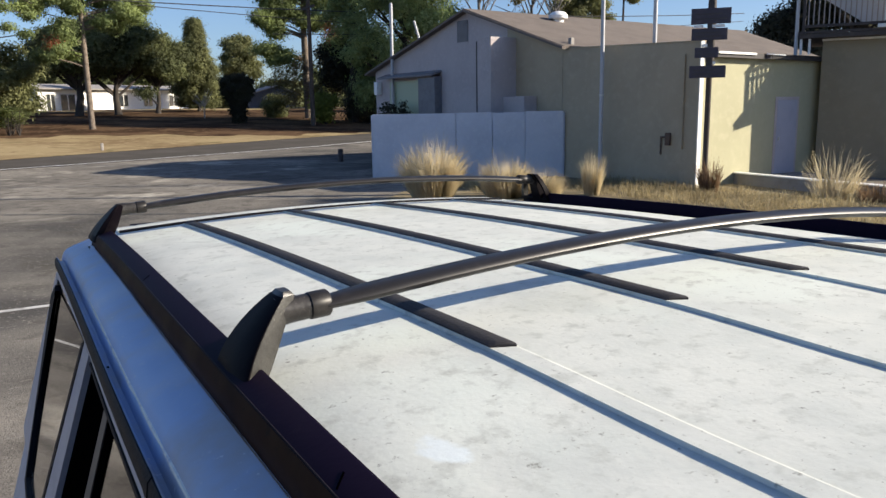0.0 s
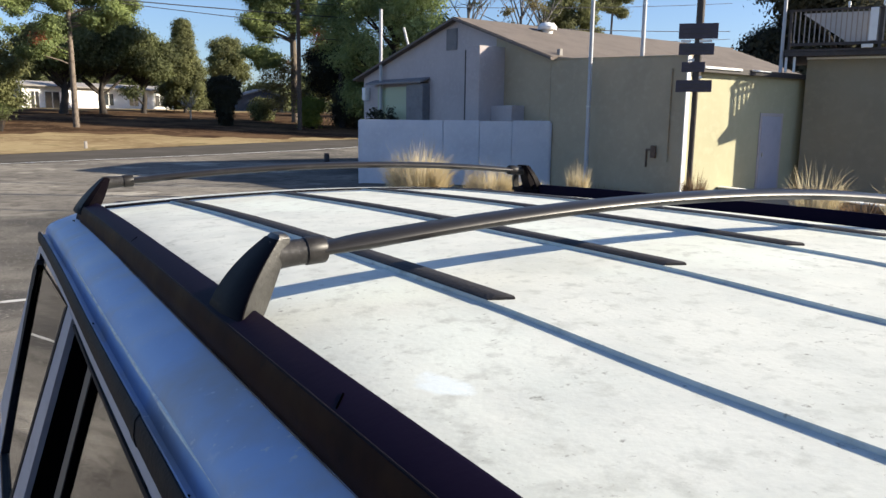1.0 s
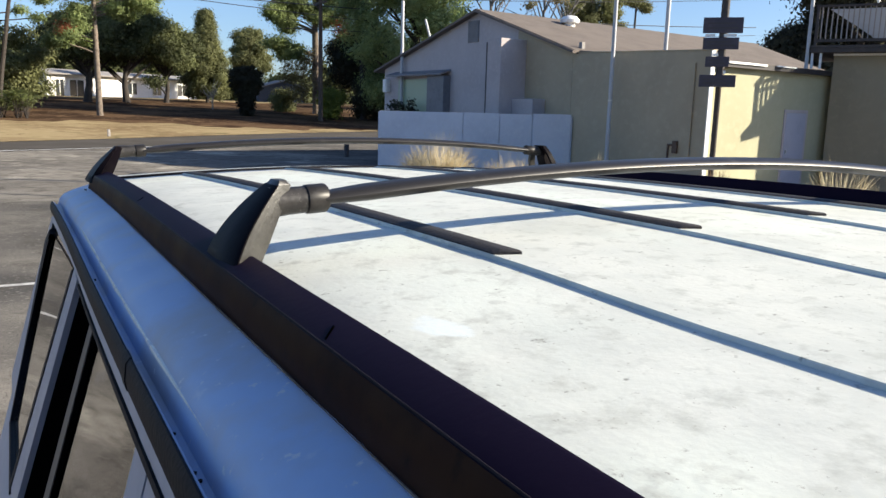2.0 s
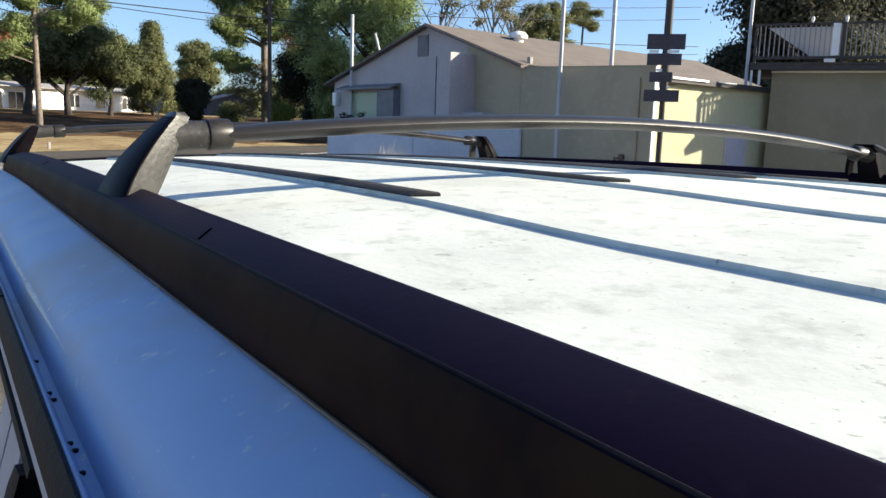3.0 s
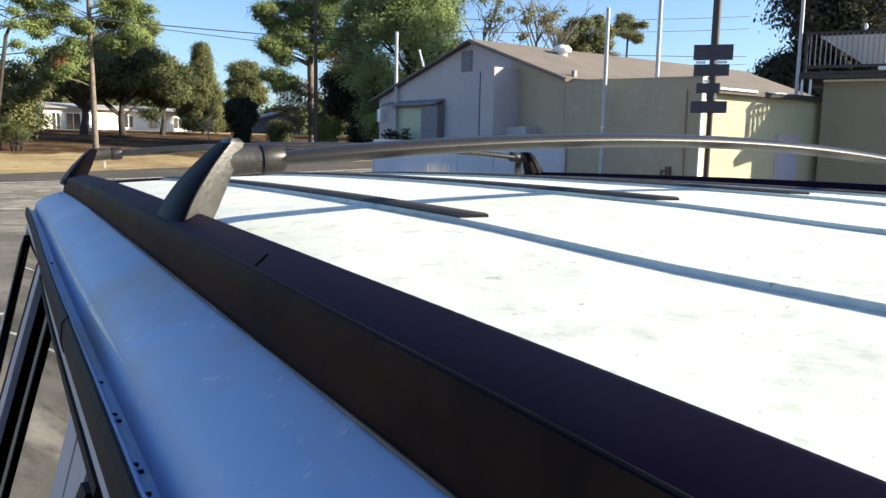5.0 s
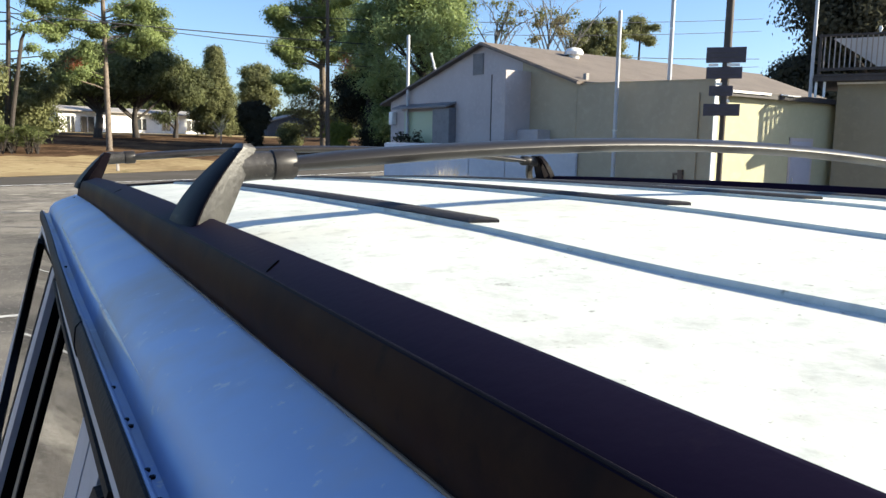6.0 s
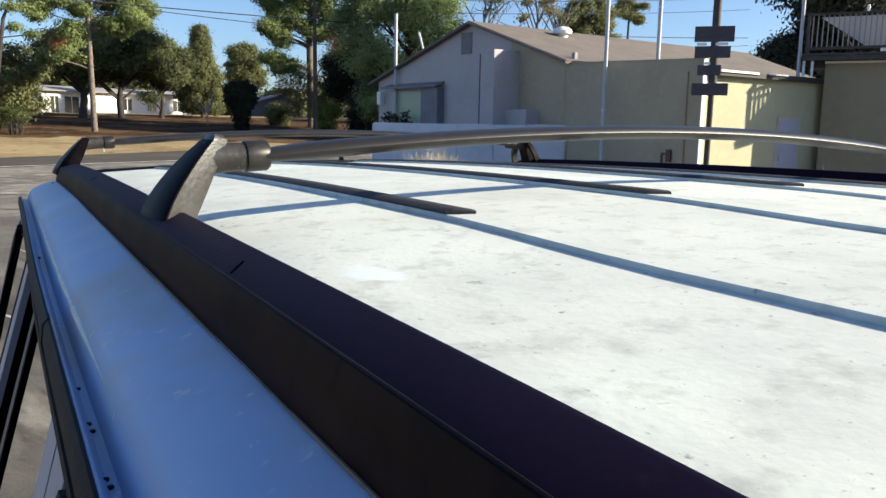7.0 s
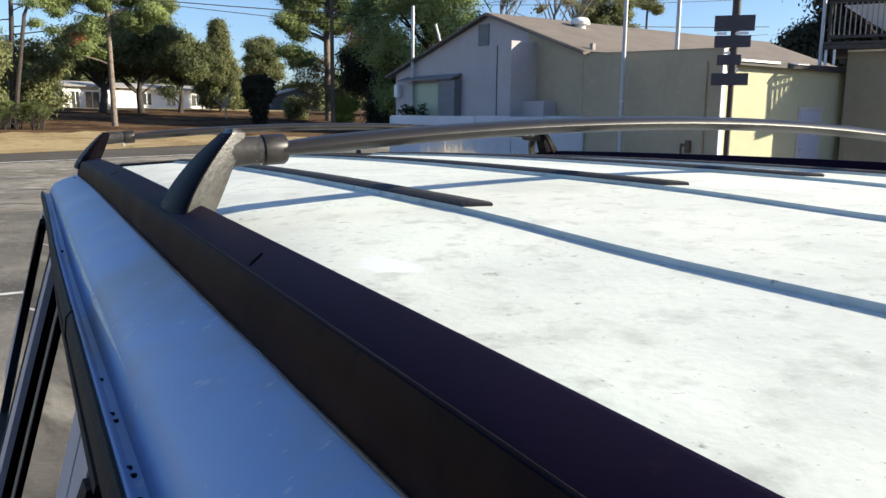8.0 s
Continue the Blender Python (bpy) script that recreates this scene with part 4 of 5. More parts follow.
part("flood_lamp", boxes((1.02, -0.50, 3.80, 1.28, -0.424, 3.89), bevel=0.01), WHITE, deckhouse, "white flood lamp", m=RM)
part("corner_pole", tube(bmesh.new(), [(-0.82, -0.30, 2.9), (-0.82, -0.30, 6.8)], 0.045, 10), GALV, deckhouse, "grey corner pole", m=RM, smooth=True)
for k in (-0.70, -0.50):
    part("bracket", boxes((k - 0.03, -0.30, 3.22, k + 0.03, -0.22, 3.616)), WHITE, deckhouse, "white deck bracket", m=RM)

# ---- fence, poles, signs ----
fence = thing("panel_fence", (11.2, 17.9, 0), "white flat panel fence beside the building", "fence")
A, B = Vector((9.04, 19.2, 0)), Vector((13.47, 16.20, 0))
u = (B - A).normalized()
FM = Matrix(((u.x, -u.y, 0, A.x), (u.y, u.x, 0, A.y), (0, 0, 1, 0), (0, 0, 0, 1)))
length = (B - A).length
cuts = [0, 0.44 * length, 0.63 * length, 0.80 * length, length]
for i in range(4):
    part("fence_panel", boxes((cuts[i] + 0.008, -0.025, 0.02, cuts[i + 1] - 0.008, 0.025, 1.81 + (0.012 if i % 2 else 0) + 0.014 * (i > 2)), bevel=0.004), FENCE, fence, m=FM)
for c in cuts:
    part("fence_post", boxes((c - 0.04, 0.03, 0, c + 0.04, 0.11, 1.78)), FENCE, fence, m=FM)

sp = Vector((13.355, 11.185, 0))
post = thing("sign_post", sp, "dark steel post carrying small sign boards", "sign post")
part("pole", tube(bmesh.new(), [sp, sp + Vector((0.01, 0.0, 2.55)), sp + Vector((0.012, 0.0, 2.6)), sp + Vector((0.03, 0.0, 7.4))], [0.062, 0.062, 0.088, 0.082], 14), POST, post, smooth=True)
SM = Matrix(((0.66, 0.75, 0, sp.x), (-0.75, 0.66, 0, sp.y), (0, 0, 1, 0), (0, 0, 0, 1)))
for x0, z0, x1, z1 in ((-0.42, 3.65, 0.40, 3.98), (-0.40, 3.31, 0.34, 3.56), (-0.32, 2.94, 0.17, 3.16), (-0.42, 2.51, 0.34, 2.77)):
    board = part("sign_board", boxes((x0, -0.145, z0, x1, -0.11, z1), bevel=0.006), SIGN, post, "dark sign board", m=SM)
    for s in range(2):
        z = z0 + (z1 - z0) * (0.33 + 0.3 * s)
        part("text_bar", boxes((x0 + 0.08, -0.151, z - 0.015, x1 - 0.08 - 0.1 * s, -0.1465, z + 0.015)), TRIM, board, m=SM)
for x0, z0, w in ((-0.36, 3.575, 0.2), (0.02, 3.575, 0.26), (-0.18, 3.17, 0.12), (0.06, 2.80, 0.06)):
    part("clip", boxes((x0, -0.13, z0, x0 + w, -0.112, z0 + 0.06)), WHITE, post, "white bracket", m=SM)
part("side_bracket", boxes((-0.05, -0.12, 2.55, 0.05, -0.06, 4.1)), POST, post, m=SM)

for name, x, y, z0, h in (("pole", 13.28, 14.5, 0, 5.22), ("pole", 14.55, 13.95, 2.9, 8.5)):
    p = thing("white_pole", (x, y, z0), "tall slim white steel pole by the wall", "pole", "white poles")
    part("shaft", tube(bmesh.new(), [(x, y, z0), (x, y, h - 0.02), (x, y, h)], [0.055, 0.05, 0.03], 14), GALV, p, smooth=True)
    part("band", tube(bmesh.new(), [(x, y, z0 + 1.9 if z0 else 2.2), (x, y, z0 + 1.94 if z0 else 2.24)], 0.062, 14), STEEL, p, smooth=True)
g = BM @ Vector((0.6, 13.2, 0))
p = thing("service_mast", g, "pale service mast standing over the roof", "mast")
part("mast", tube(bmesh.new(), [g + Vector((-0.75, 0, 2.0)), g + Vector((-0.75, 0, 5.72))], 0.06, 10), GALV, p, smooth=True)
part("stay", tube(bmesh.new(), [g + Vector((0.2, -0.5, 4.2)), g + Vector((0.0, -0.35, 5.1))], 0.045, 8), GALV, p, smooth=True)

b = Vector((11.45, 26.9, 0))
bol = thing("bollard", b, "short black bollard at the lot's edge", "bollard")
part("stem", tube(bmesh.new(), [b, b + Vector((0, 0, 0.44)), b + Vector((0, 0, 0.46))], [0.10, 0.10, 0.07], 14), TRIM, bol, smooth=True)
part("cap", tube(bmesh.new(), [b + Vector((0, 0, 0.462)), b + Vector((0, 0, 0.5))], [0.11, 0.08], 14), TRIM, bol, smooth=True)
m0 = Vector((5.0, 41.5, lie(41.5) + 0.03))
mk = thing("marker_post", m0, "small pale marker post on the lawn", "marker")
part("marker", boxes((m0.x - 0.07, m0.y - 0.06, m0.z - 0.03, m0.x + 0.07, m0.y + 0.06, m0.z + 0.36), bevel=0.03), CONCRETE, mk, smooth=True)

# ---- overhead line ----
up = Vector((23.1, 58.3, lie(58.3)))
pole = thing("utility_pole", up, "dark wooden utility pole with crossarm", "utility pole")
part("shaft", tube(bmesh.new(), [up, up + Vector((0, 0, 13.4))], [0.19, 0.13], 12), POLEWOOD, pole, smooth=True)
part("crossarm", boxes((up.x - 0.06, up.y - 1.2, 9.9, up.x + 0.06, up.y + 1.2, 10.05)), POLEWOOD, pole)
for x0, z0, x1, z1, y, r in ((1.7, 9.21, 33.3, 9.43, 54.8, 0.040), (9.8, 9.05, 31.2, 8.35, 54.8, 0.029), (19.3, 7.57, 28.6, 7.81, 54.8, 0.029), (18.8, 10.85, 35.3, 11.8, 54.7, 0.029), (21.4, 10.1, 35.3, 10.8, 54.8, 0.029)):
    x0, x1, z0, z1, y = x0 * 1.063 + 0.05, x1 * 1.063 + 0.05, z0 * 1.063 - 0.11, z1 * 1.063 - 0.11, y * 1.063
    slope = (z1 - z0) / (x1 - x0)
    pts = [(x, y, z0 + slope * (x - x0) + 0.0006 * (x - 17) ** 2 - 0.1) for x in steps(-45 if r > 0.035 else x0 - 0.5, 75, 26)]
    part("wire", tube(bmesh.new(), pts, r, 5), CABLE, pole, "slack overhead wire")


# ---- trees ----
def leaves(blobs, per, size, seed, clump=0.55, squash=1.0):
    """Many small leaf quads in clumps on and in a set of ellipsoids; each clump's leaves face outwards."""
    rng = np.random.default_rng(seed)
    spots, faceto = [], []
    for cx, cy, cz, rx, ry, rz, dens in blobs:
        n = max(3, int(per * dens * 0.5))
        v = rng.normal(size=(n, 3))
        v /= np.linalg.norm(v, axis=1)[:, None]
        centre = v * (0.35 + 0.70 * rng.random(n) ** 0.6)[:, None] * (rx, ry, rz) + (cx, cy, cz)
        k = 30
        off = rng.normal(size=(n * k, 3)) * clump * (1, 1, 0.6 * squash)
        spots.append(np.repeat(centre, k, 0) + off)
        faceto.append(np.repeat(v, k, 0) * 0.7 + off / clump * 0.35 + (0, 0, 0.3) + rng.normal(size=(n * k, 3)) * 0.42)
    c, nor = np.concatenate(spots), np.concatenate(faceto)
    n = len(c)
    nor /= np.linalg.norm(nor, axis=1)[:, None]
    a = np.cross(nor, rng.normal(size=(n, 3)))
    a /= np.linalg.norm(a, axis=1)[:, None]
    b = np.cross(nor, a)
    s = (size * (0.55 + 0.9 * rng.random(n)))[:, None]
    quad = np.stack([c - a * s, c + b * s * 0.5, c + a * s, c - b * s * 0.5], 1).reshape(-1, 3)
    return quad.tolist(), [(i, i + 1, i + 2, i + 3) for i in range(0, 4 * n, 4)]


def limb(bm, a, b, r0, r1, bend=0.25, seed=0):
    rng = random.Random(seed)
    a, b = Vector(a), Vector(b)
    l = (b - a).length
    mid = (a + b) / 2 + Vector((rng.uniform(-1, 1), rng.uniform(-1, 1), rng.uniform(0, 0.6))) * bend * l * 0.5
    tube(bm, [a, a.lerp(mid, 0.6), mid.lerp(b, 0.35), b], [r0, r0 * 0.75 + r1 * 0.25, (r0 + r1) / 2, r1], 7)


def tree(name, x, y, trunk, r, blobs, leaf, bark, label, per=119, size=0.149, seed=1, clump=0.5, extra=(), rise=0.9):
    """trunk: height of the bole; blobs: (dx, dy, z, rx, ry, rz, density) above the tree's foot; extra: more (leaf, blobs); rise: how steeply the limbs climb."""
    z = lie(y)
    t = thing(name, (x, y, z), label, "tree")
    bm = bmesh.new()
    rng = random.Random(seed)
    tube(bm, [(x, y, z - 0.3), (x, y, z + 0.3), (x + rng.uniform(-0.1, 0.1) * r * 6, y, z + trunk * 0.5), (x + rng.uniform(-0.1, 0.1) * r * 6, y, z + trunk)], [r * 1.35, r, r * 0.82, r * 0.55], 10)
    for i, (dx, dy, bz, rx, ry, rz, dens) in enumerate(blobs):
        start = (x, y, z + min(trunk * 0.97, max(trunk * 0.3, bz - rise * abs(dx) - rz * 0.4)))
        if rise > 0.5 or i % 2 == 0:
            limb(bm, start, (x + dx, y + dy, z + bz), r * (0.42 if rise > 0.5 else 0.24), r * 0.08, seed=seed * 31 + i)
    part("trunk", bm, bark, t, smooth=True)
    for j, (mat, group) in enumerate([(leaf, blobs)] + list(extra)):
        world_blobs = [(x + b[0], y + b[1], z + b[2], *b[3:]) for b in group]
        if j == 0:
            raw("crown", *leaves(world_blobs, per, size, seed * 7, clump), mat, t)
        else:
            for i, b in enumerate(world_blobs):
                tagged(raw("foliage_tuft", *leaves([b], per, size, seed * 7 + j + i * 100, clump), mat, t), kind="stuff")
    return t


def ball(rng, n, rx, ry, z0, z1, br, dens=1.0, top=0.55):
    """n blobs spread over an uneven rounded crown."""
    out = []
    for i in range(n):
        a = rng.uniform(0, math.tau)
        f = rng.random()
        zz = z0 + (z1 - z0) * f
        w = math.sin(math.pi * min(1, max(0.12, 0.18 + f * top + 0.1)))
        d = rng.uniform(0.3, 1.0) * w
        s = br * rng.uniform(0.7, 1.3)
        out.append((math.cos(a) * rx * d, math.sin(a) * ry * d, zz, s, s, s * 0.75, dens * rng.uniform(0.7, 1.2)))
    return out


def dome(rng, n, rx, ry, z0, z1, br, dens=1.0):
    """n blobs over a broad crown with a rounded top and a ragged underside, and a few within it."""
    zc = z0 + (z1 - z0) * 0.35
    out = []
    for i in range(n):
        up = -0.55 + 1.5 * (i + 0.5) / n
        a = i * 2.399 + rng.uniform(-0.4, 0.4)
        w = math.sqrt(max(0.02, 1 - up * up)) * rng.uniform(0.68, 1.02)
        zz = zc + up * (z1 - zc if up > 0 else (zc - z0) * 1.7)
        s = br * rng.uniform(0.65, 1.3)
        out.append((math.cos(a) * rx * w, math.sin(a) * ry * w, zz - rng.uniform(0, 0.25) * s, s, s, s * 0.72, dens * rng.uniform(0.7, 1.15)))
    for i in range(n // 5):
        a = rng.uniform(0, math.tau)
        out.append((math.cos(a) * rx * 0.4, math.sin(a) * ry * 0.4, zc + rng.uniform(-0.1, 0.55) * (z1 - zc), br * 1.3, br * 1.3, br, dens * 0.7))
    return out


def spire(rng, n, r, z0, z1, br, dens=1.0):
    """n blobs round an upright crown that narrows to its top."""
    out = []
    for i in range(n):
        f = (i + 0.5) / n
        a = i * 2.399 + rng.uniform(-0.4, 0.4)
        w = r * (0.62 + 0.5 * math.sin(math.pi * min(1.0, f * 1.5))) * (1 - f) ** 0.85 * rng.uniform(0.6, 1.0)
        s = br * rng.uniform(0.7, 1.25) * (1.15 - 0.72 * f)
        out.append((math.cos(a) * w, math.sin(a) * w, z0 + (z1 - z0) * f, s, s, s * 0.85, dens * rng.uniform(0.7, 1.15)))
    return out


def tufts(rng, spots, k=4, flat=0.5, dens=0.5):
    """Small flat tufts of needles round each spot (dx, z, radius)."""
    out = []
    for dx, z, r in spots:
        for i in range(k):
            s = r * rng.uniform(0.42, 0.78)
            out.append((dx + rng.uniform(-0.75, 0.75) * r, rng.uniform(-1.3, 1.3) * r, z + rng.uniform(-0.55, 0.55) * r, s, s, s * flat, dens * rng.uniform(0.6, 1.2)))
    return out


def boughs(rng, n, reach, z0, z1, size, dens=0.5):
    """Whorls of pine boughs: three tufts along each, shorter towards the top."""
    out = []
    for i in range(n):
        f = (i + rng.random()) / n
        a = i * 2.399 + rng.uniform(-0.5, 0.5)
        length = reach * (1.05 - 0.6 * f * f) * rng.uniform(0.6, 1.1)
        lift = rng.uniform(-0.05, 0.3)
        for k in (0.5, 0.78, 1.0):
            s = size * rng.uniform(0.7, 1.25)
            out.append((math.cos(a) * length * k, math.sin(a) * length * k, z0 + (z1 - z0) * f + lift * length * k, s, s, s * 0.5, dens * rng.uniform(0.6, 1.2)))
    return out


R = random.Random(11)
# oaks before the white house
tree("oak_tree", 8.9, 83, 3.4, 0.40, dome(R, 34, 3.4, 3.0, 4.7, 8.2, 1.05), OAKLEAF, BARK, "broad dark green oak before the white house", per=110, size=0.14, seed=2, clump=0.5)
tree("oak_tree", 12.6, 84, 3.2, 0.36, dome(R, 44, 4.3, 3.4, 4.9, 9.5, 1.15), OAKLEAF, BARK, "broad dark green oak beside its twin", per=110, size=0.14, seed=3, clump=0.5)
tree("oak_tree", 16.9, 86, 2.6, 0.28, dome(R, 24, 2.8, 2.4, 4.2, 7.7, 0.9) + [(-1.2, -1, 2.2, 0.9, 0.8, 0.5, 0.5)], OAKLEAF, BARK, "low dark oak with boughs hanging to the lawn", per=105, size=0.135, seed=23, clump=0.42)
# open pine with layered boughs
tree("pine_tree", 7.0, 60, 13.5, 0.21, tufts(R, [(-1.5, 5.7, 1.0), (-2.4, 5.1, 0.8), (-0.9, 6.8, 0.8), (-3.0, 8.3, 1.0), (-2.0, 9.2, 1.0), (1.7, 7.5, 0.9), (2.9, 8.2, 1.0), (3.7, 8.7, 0.7), (1.4, 9.4, 1.0), (2.9, 9.9, 1.0), (-0.4, 8.5, 0.6), (-3.9, 9.9, 0.8)], 5, 0.6, 0.62) + boughs(R, 11, 3.6, 10.0, 13.8, 0.7), PINELEAF, PINEBARK, "tall open pine with layered boughs and bare lower trunk", per=100, size=0.085, seed=4, clump=0.28, rise=0.22, extra=((REDLEAF, [(-2.0, -0.9, 5.9, 0.3, 0.3, 0.5, 0.2)]),))
# thin left pine: one straight stem and one that leans and arches over
px, py = 0.6, 58
t = thing("pine_tree", (px, py, lie(py)), "thin open pine with two dark stems and drooping limbs", "tree")
bm = bmesh.new()
stem = [(px - 0.1, 0.0), (px + 0.15, 4.0), (px + 0.4, 9.0), (px + 0.5, 13.5)]
tube(bm, [(x, py, lie(py) + z - 0.2) for x, z in stem], [0.20, 0.17, 0.13, 0.06], 9)
tube(bm, [(px + dx, py - 0.3, lie(py) + z) for dx, z in ((0.0, -0.2), (0.35, 2.6), (0.75, 5.2), (1.05, 7.2), (1.5, 8.4), (2.3, 8.7), (3.2, 8.3))], [0.17, 0.15, 0.13, 0.11, 0.08, 0.05, 0.02], 8)
twigs = []
for i in range(16):
    z0 = 5.5 + i * 0.48
    side = -1 if i % 3 == 0 else 1
    e = (px + 0.4 + side * R.uniform(0.9, 2.6), py + R.uniform(-1.2, 1.2), lie(py) + z0 + R.uniform(-0.7, 0.5))
    limb(bm, (px + 0.3, py, lie(py) + z0), e, 0.05, 0.012, 0.5, 700 + i)
    twigs.append((*e, 0.42, 0.42, 0.2, 0.35))
part("trunk", bm, BARK, t, smooth=True)
raw("crown", *leaves(twigs, 90, 0.085, 35, 0.22), PINELEAF, t)
tree("broadleaf_tree", 22.2, 90, 1.6, 0.20, spire(R, 54, 2.7, 1.0, 9.9, 0.66), OLIVELEAF, BARK, "olive-green tree with upright pointed crown", per=115, size=0.115, seed=6, clump=0.36)
tree("broadleaf_tree", 28.7, 95, 4.6, 0.2, dome(R, 20, 2.1, 1.8, 4.2, 8.7, 0.72), OLIVELEAF, BARK, "small rounded green tree behind the dark shrub", per=110, size=0.12, seed=7, clump=0.34)
tree("pine_tree", 27.4, 70, 16.0, 0.36, tufts(R, [(-4.2, 12.2, 1.1), (-3.4, 10.6, 1.1), (-4.2, 9.0, 1.0), (-3.0, 8.0, 1.0), (-2.1, 9.6, 1.0), (-1.6, 11.6, 1.2), (0.3, 12.6, 1.3), (1.6, 11.0, 1.1), (-0.6, 9.3, 0.9), (1.2, 8.9, 0.9), (-3.8, 6.4, 0.8), (-2.6, 5.6, 0.8)], 5, 0.65, 0.85) + boughs(R, 14, 4.2, 12.4, 17.5, 0.95, 0.7), PINELEAF, PINEBARK, "tall pine with pale trunk and hanging vines", per=100, size=0.10, seed=8, clump=0.36, rise=0.25, extra=((REDLEAF, [(1.1, -3.6, 8.2, 0.5, 0.5, 0.9, 0.5), (1.0, -3.6, 7.0, 0.35, 0.4, 0.6, 0.3)]), (AUTUMNLEAF, [(1.4, -3.4, 5.2, 0.6, 0.6, 1.5, 0.8), (1.8, -3.4, 3.4, 0.5, 0.6, 1.4, 0.7), (0.5, -3.0, 6.0, 0.6, 0.7, 1.2, 0.7), (-1.6, -0.8, 2.6, 0.9, 0.8, 1.5, 0.8), (-2.6, -0.4, 3.6, 0.9, 0.8, 1.2, 0.7), (-1.3, -0.4, 5.0, 0.8, 0.8, 1.2, 0.6)])))
tree("broadleaf_tree", 28.6, 62, 9.0, 0.30, ball(R, 12, 2.2, 2.4, 6.0, 14.5, 1.2, 0.8, 0.7), CEDARLEAF, BARK, "dense dark tree beside the pine", per=100, size=0.12, seed=18, clump=0.42)
tree("cedar_tree", 30.5, 56, 11.0, 0.36, dome(R, 66, 4.5, 4.0, 1.6, 17.0, 1.15), CEDARLEAF, BARK, "huge dense evergreen tree behind the gable", per=95, size=0.115, seed=9, clump=0.42)
# unseen oak, added to throw shade on the shed
tree("oak_tree", 43.5, 94, 3.4, 0.35, dome(random.Random(44), 30, 4.6, 3.6, 2.6, 9.5, 1.2), OAKLEAF, BARK, "added oak hidden behind the pines, put there to shade the shed", per=95, size=0.15, seed=44, clump=0.5)
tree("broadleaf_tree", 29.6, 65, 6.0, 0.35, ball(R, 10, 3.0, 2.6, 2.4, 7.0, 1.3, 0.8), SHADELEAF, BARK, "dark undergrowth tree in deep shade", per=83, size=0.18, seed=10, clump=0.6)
for x, y, s, lab in ((40.4, 60, 21, "tall thin winter tree with bare twigs"), (48.0, 62, 22, "bare winter tree with sparse tufts"), (54.0, 66, 23, "bare winter tree with sparse tufts")):
    rr = random.Random(s)
    z = lie(y)
    t = thing("bare_tree", (x, y, z), lab, "tree")
    bm = bmesh.new()
    tube(bm, [(x, y, z - 0.3), (x + 0.2, y, z + 6), (x - 0.1, y, z + 11)], [0.28, 0.2, 0.12], 8)
    tips = []
    for i in range(9):
        a = Vector((x + rr.uniform(-0.1, 0.1), y, z + rr.uniform(7.5, 11)))
        e = a + Vector((rr.uniform(-4.2, 4.2), rr.uniform(-2, 2), rr.uniform(2.5, 6.5)))
        limb(bm, a, e, 0.08, 0.024, 0.5, i + s)
        for k in range(5):
            a2 = a.lerp(e, rr.uniform(0.4, 1.0))
            e2 = a2 + Vector((rr.uniform(-1.8, 1.8), rr.uniform(-1, 1), rr.uniform(0.2, 2.2)))
            limb(bm, a2, e2, 0.028, 0.010, 0.4, i * 9 + k)
            tips.append(e2)
    part("trunk", bm, TWIGBARK, t, smooth=True)
    tuft = [(p.x, p.y, p.z, 0.5, 0.5, 0.35, 0.5) for p in tips if rr.random() < 0.3]
    raw("crown", *leaves(tuft, 14, 0.13, s, 0.32), AUTUMNLEAF if s == 22 else OLIVELEAF, t)
tree("pine_tree", 61.6, 70, 12.5, 0.25, dome(R, 24, 4.0, 2.6, 9.6, 15.2, 0.85), OLIVELEAF, BARK, "green pine crown beyond the roof", per=95, size=0.12, seed=13, clump=0.36)
tree("pine_tree", 72.9, 75, 16.0, 0.2, tufts(R, [(-1.2, 15.2, 0.9), (0.2, 16.6, 1.0), (1.2, 15.5, 0.9), (1.6, 14.3, 0.6), (-0.3, 14.6, 0.6)], 4, 0.55, 0.6), OLIVELEAF, BARK, "slim far pine with small ragged crown", per=90, size=0.11, seed=14, clump=0.32, rise=0.4)
tree("broadleaf_tree", 56.5, 34, 15.0, 0.5, ball(R, 44, 6.0, 5.0, 3.0, 24.0, 2.1, 1.0, 0.75), DARKLEAF, BARK, "dark dense tree behind the deck", per=136, size=0.174, seed=15, clump=0.65)
tree("broadleaf_tree", 57.4, 38.2, 5.0, 0.35, ball(R, 18, 4.2, 4.0, 3.5, 11.8, 1.5, 1.0, 0.7), DARKLEAF, BARK, "dark rounded tree beside the deck", per=130, size=0.17, seed=19, clump=0.55)
tree("oak_tree", 68.5, 35, 16.0, 0.5, ball(R, 44, 8.0, 6.0, 4.0, 27.0, 2.4, 1.0, 0.75), DARKLEAF, BARK, "large dark oak behind the deck", per=136, size=0.186, seed=16, clump=0.7)
tree("broadleaf_tree", 97.0, 27, 16.0, 0.5, ball(R, 40, 8.0, 6.0, 4.0, 28.0, 2.5, 1.0, 0.75), OLIVELEAF, BARK, "large olive-green tree behind the deck", per=119, size=0.186, seed=17, clump=0.7)
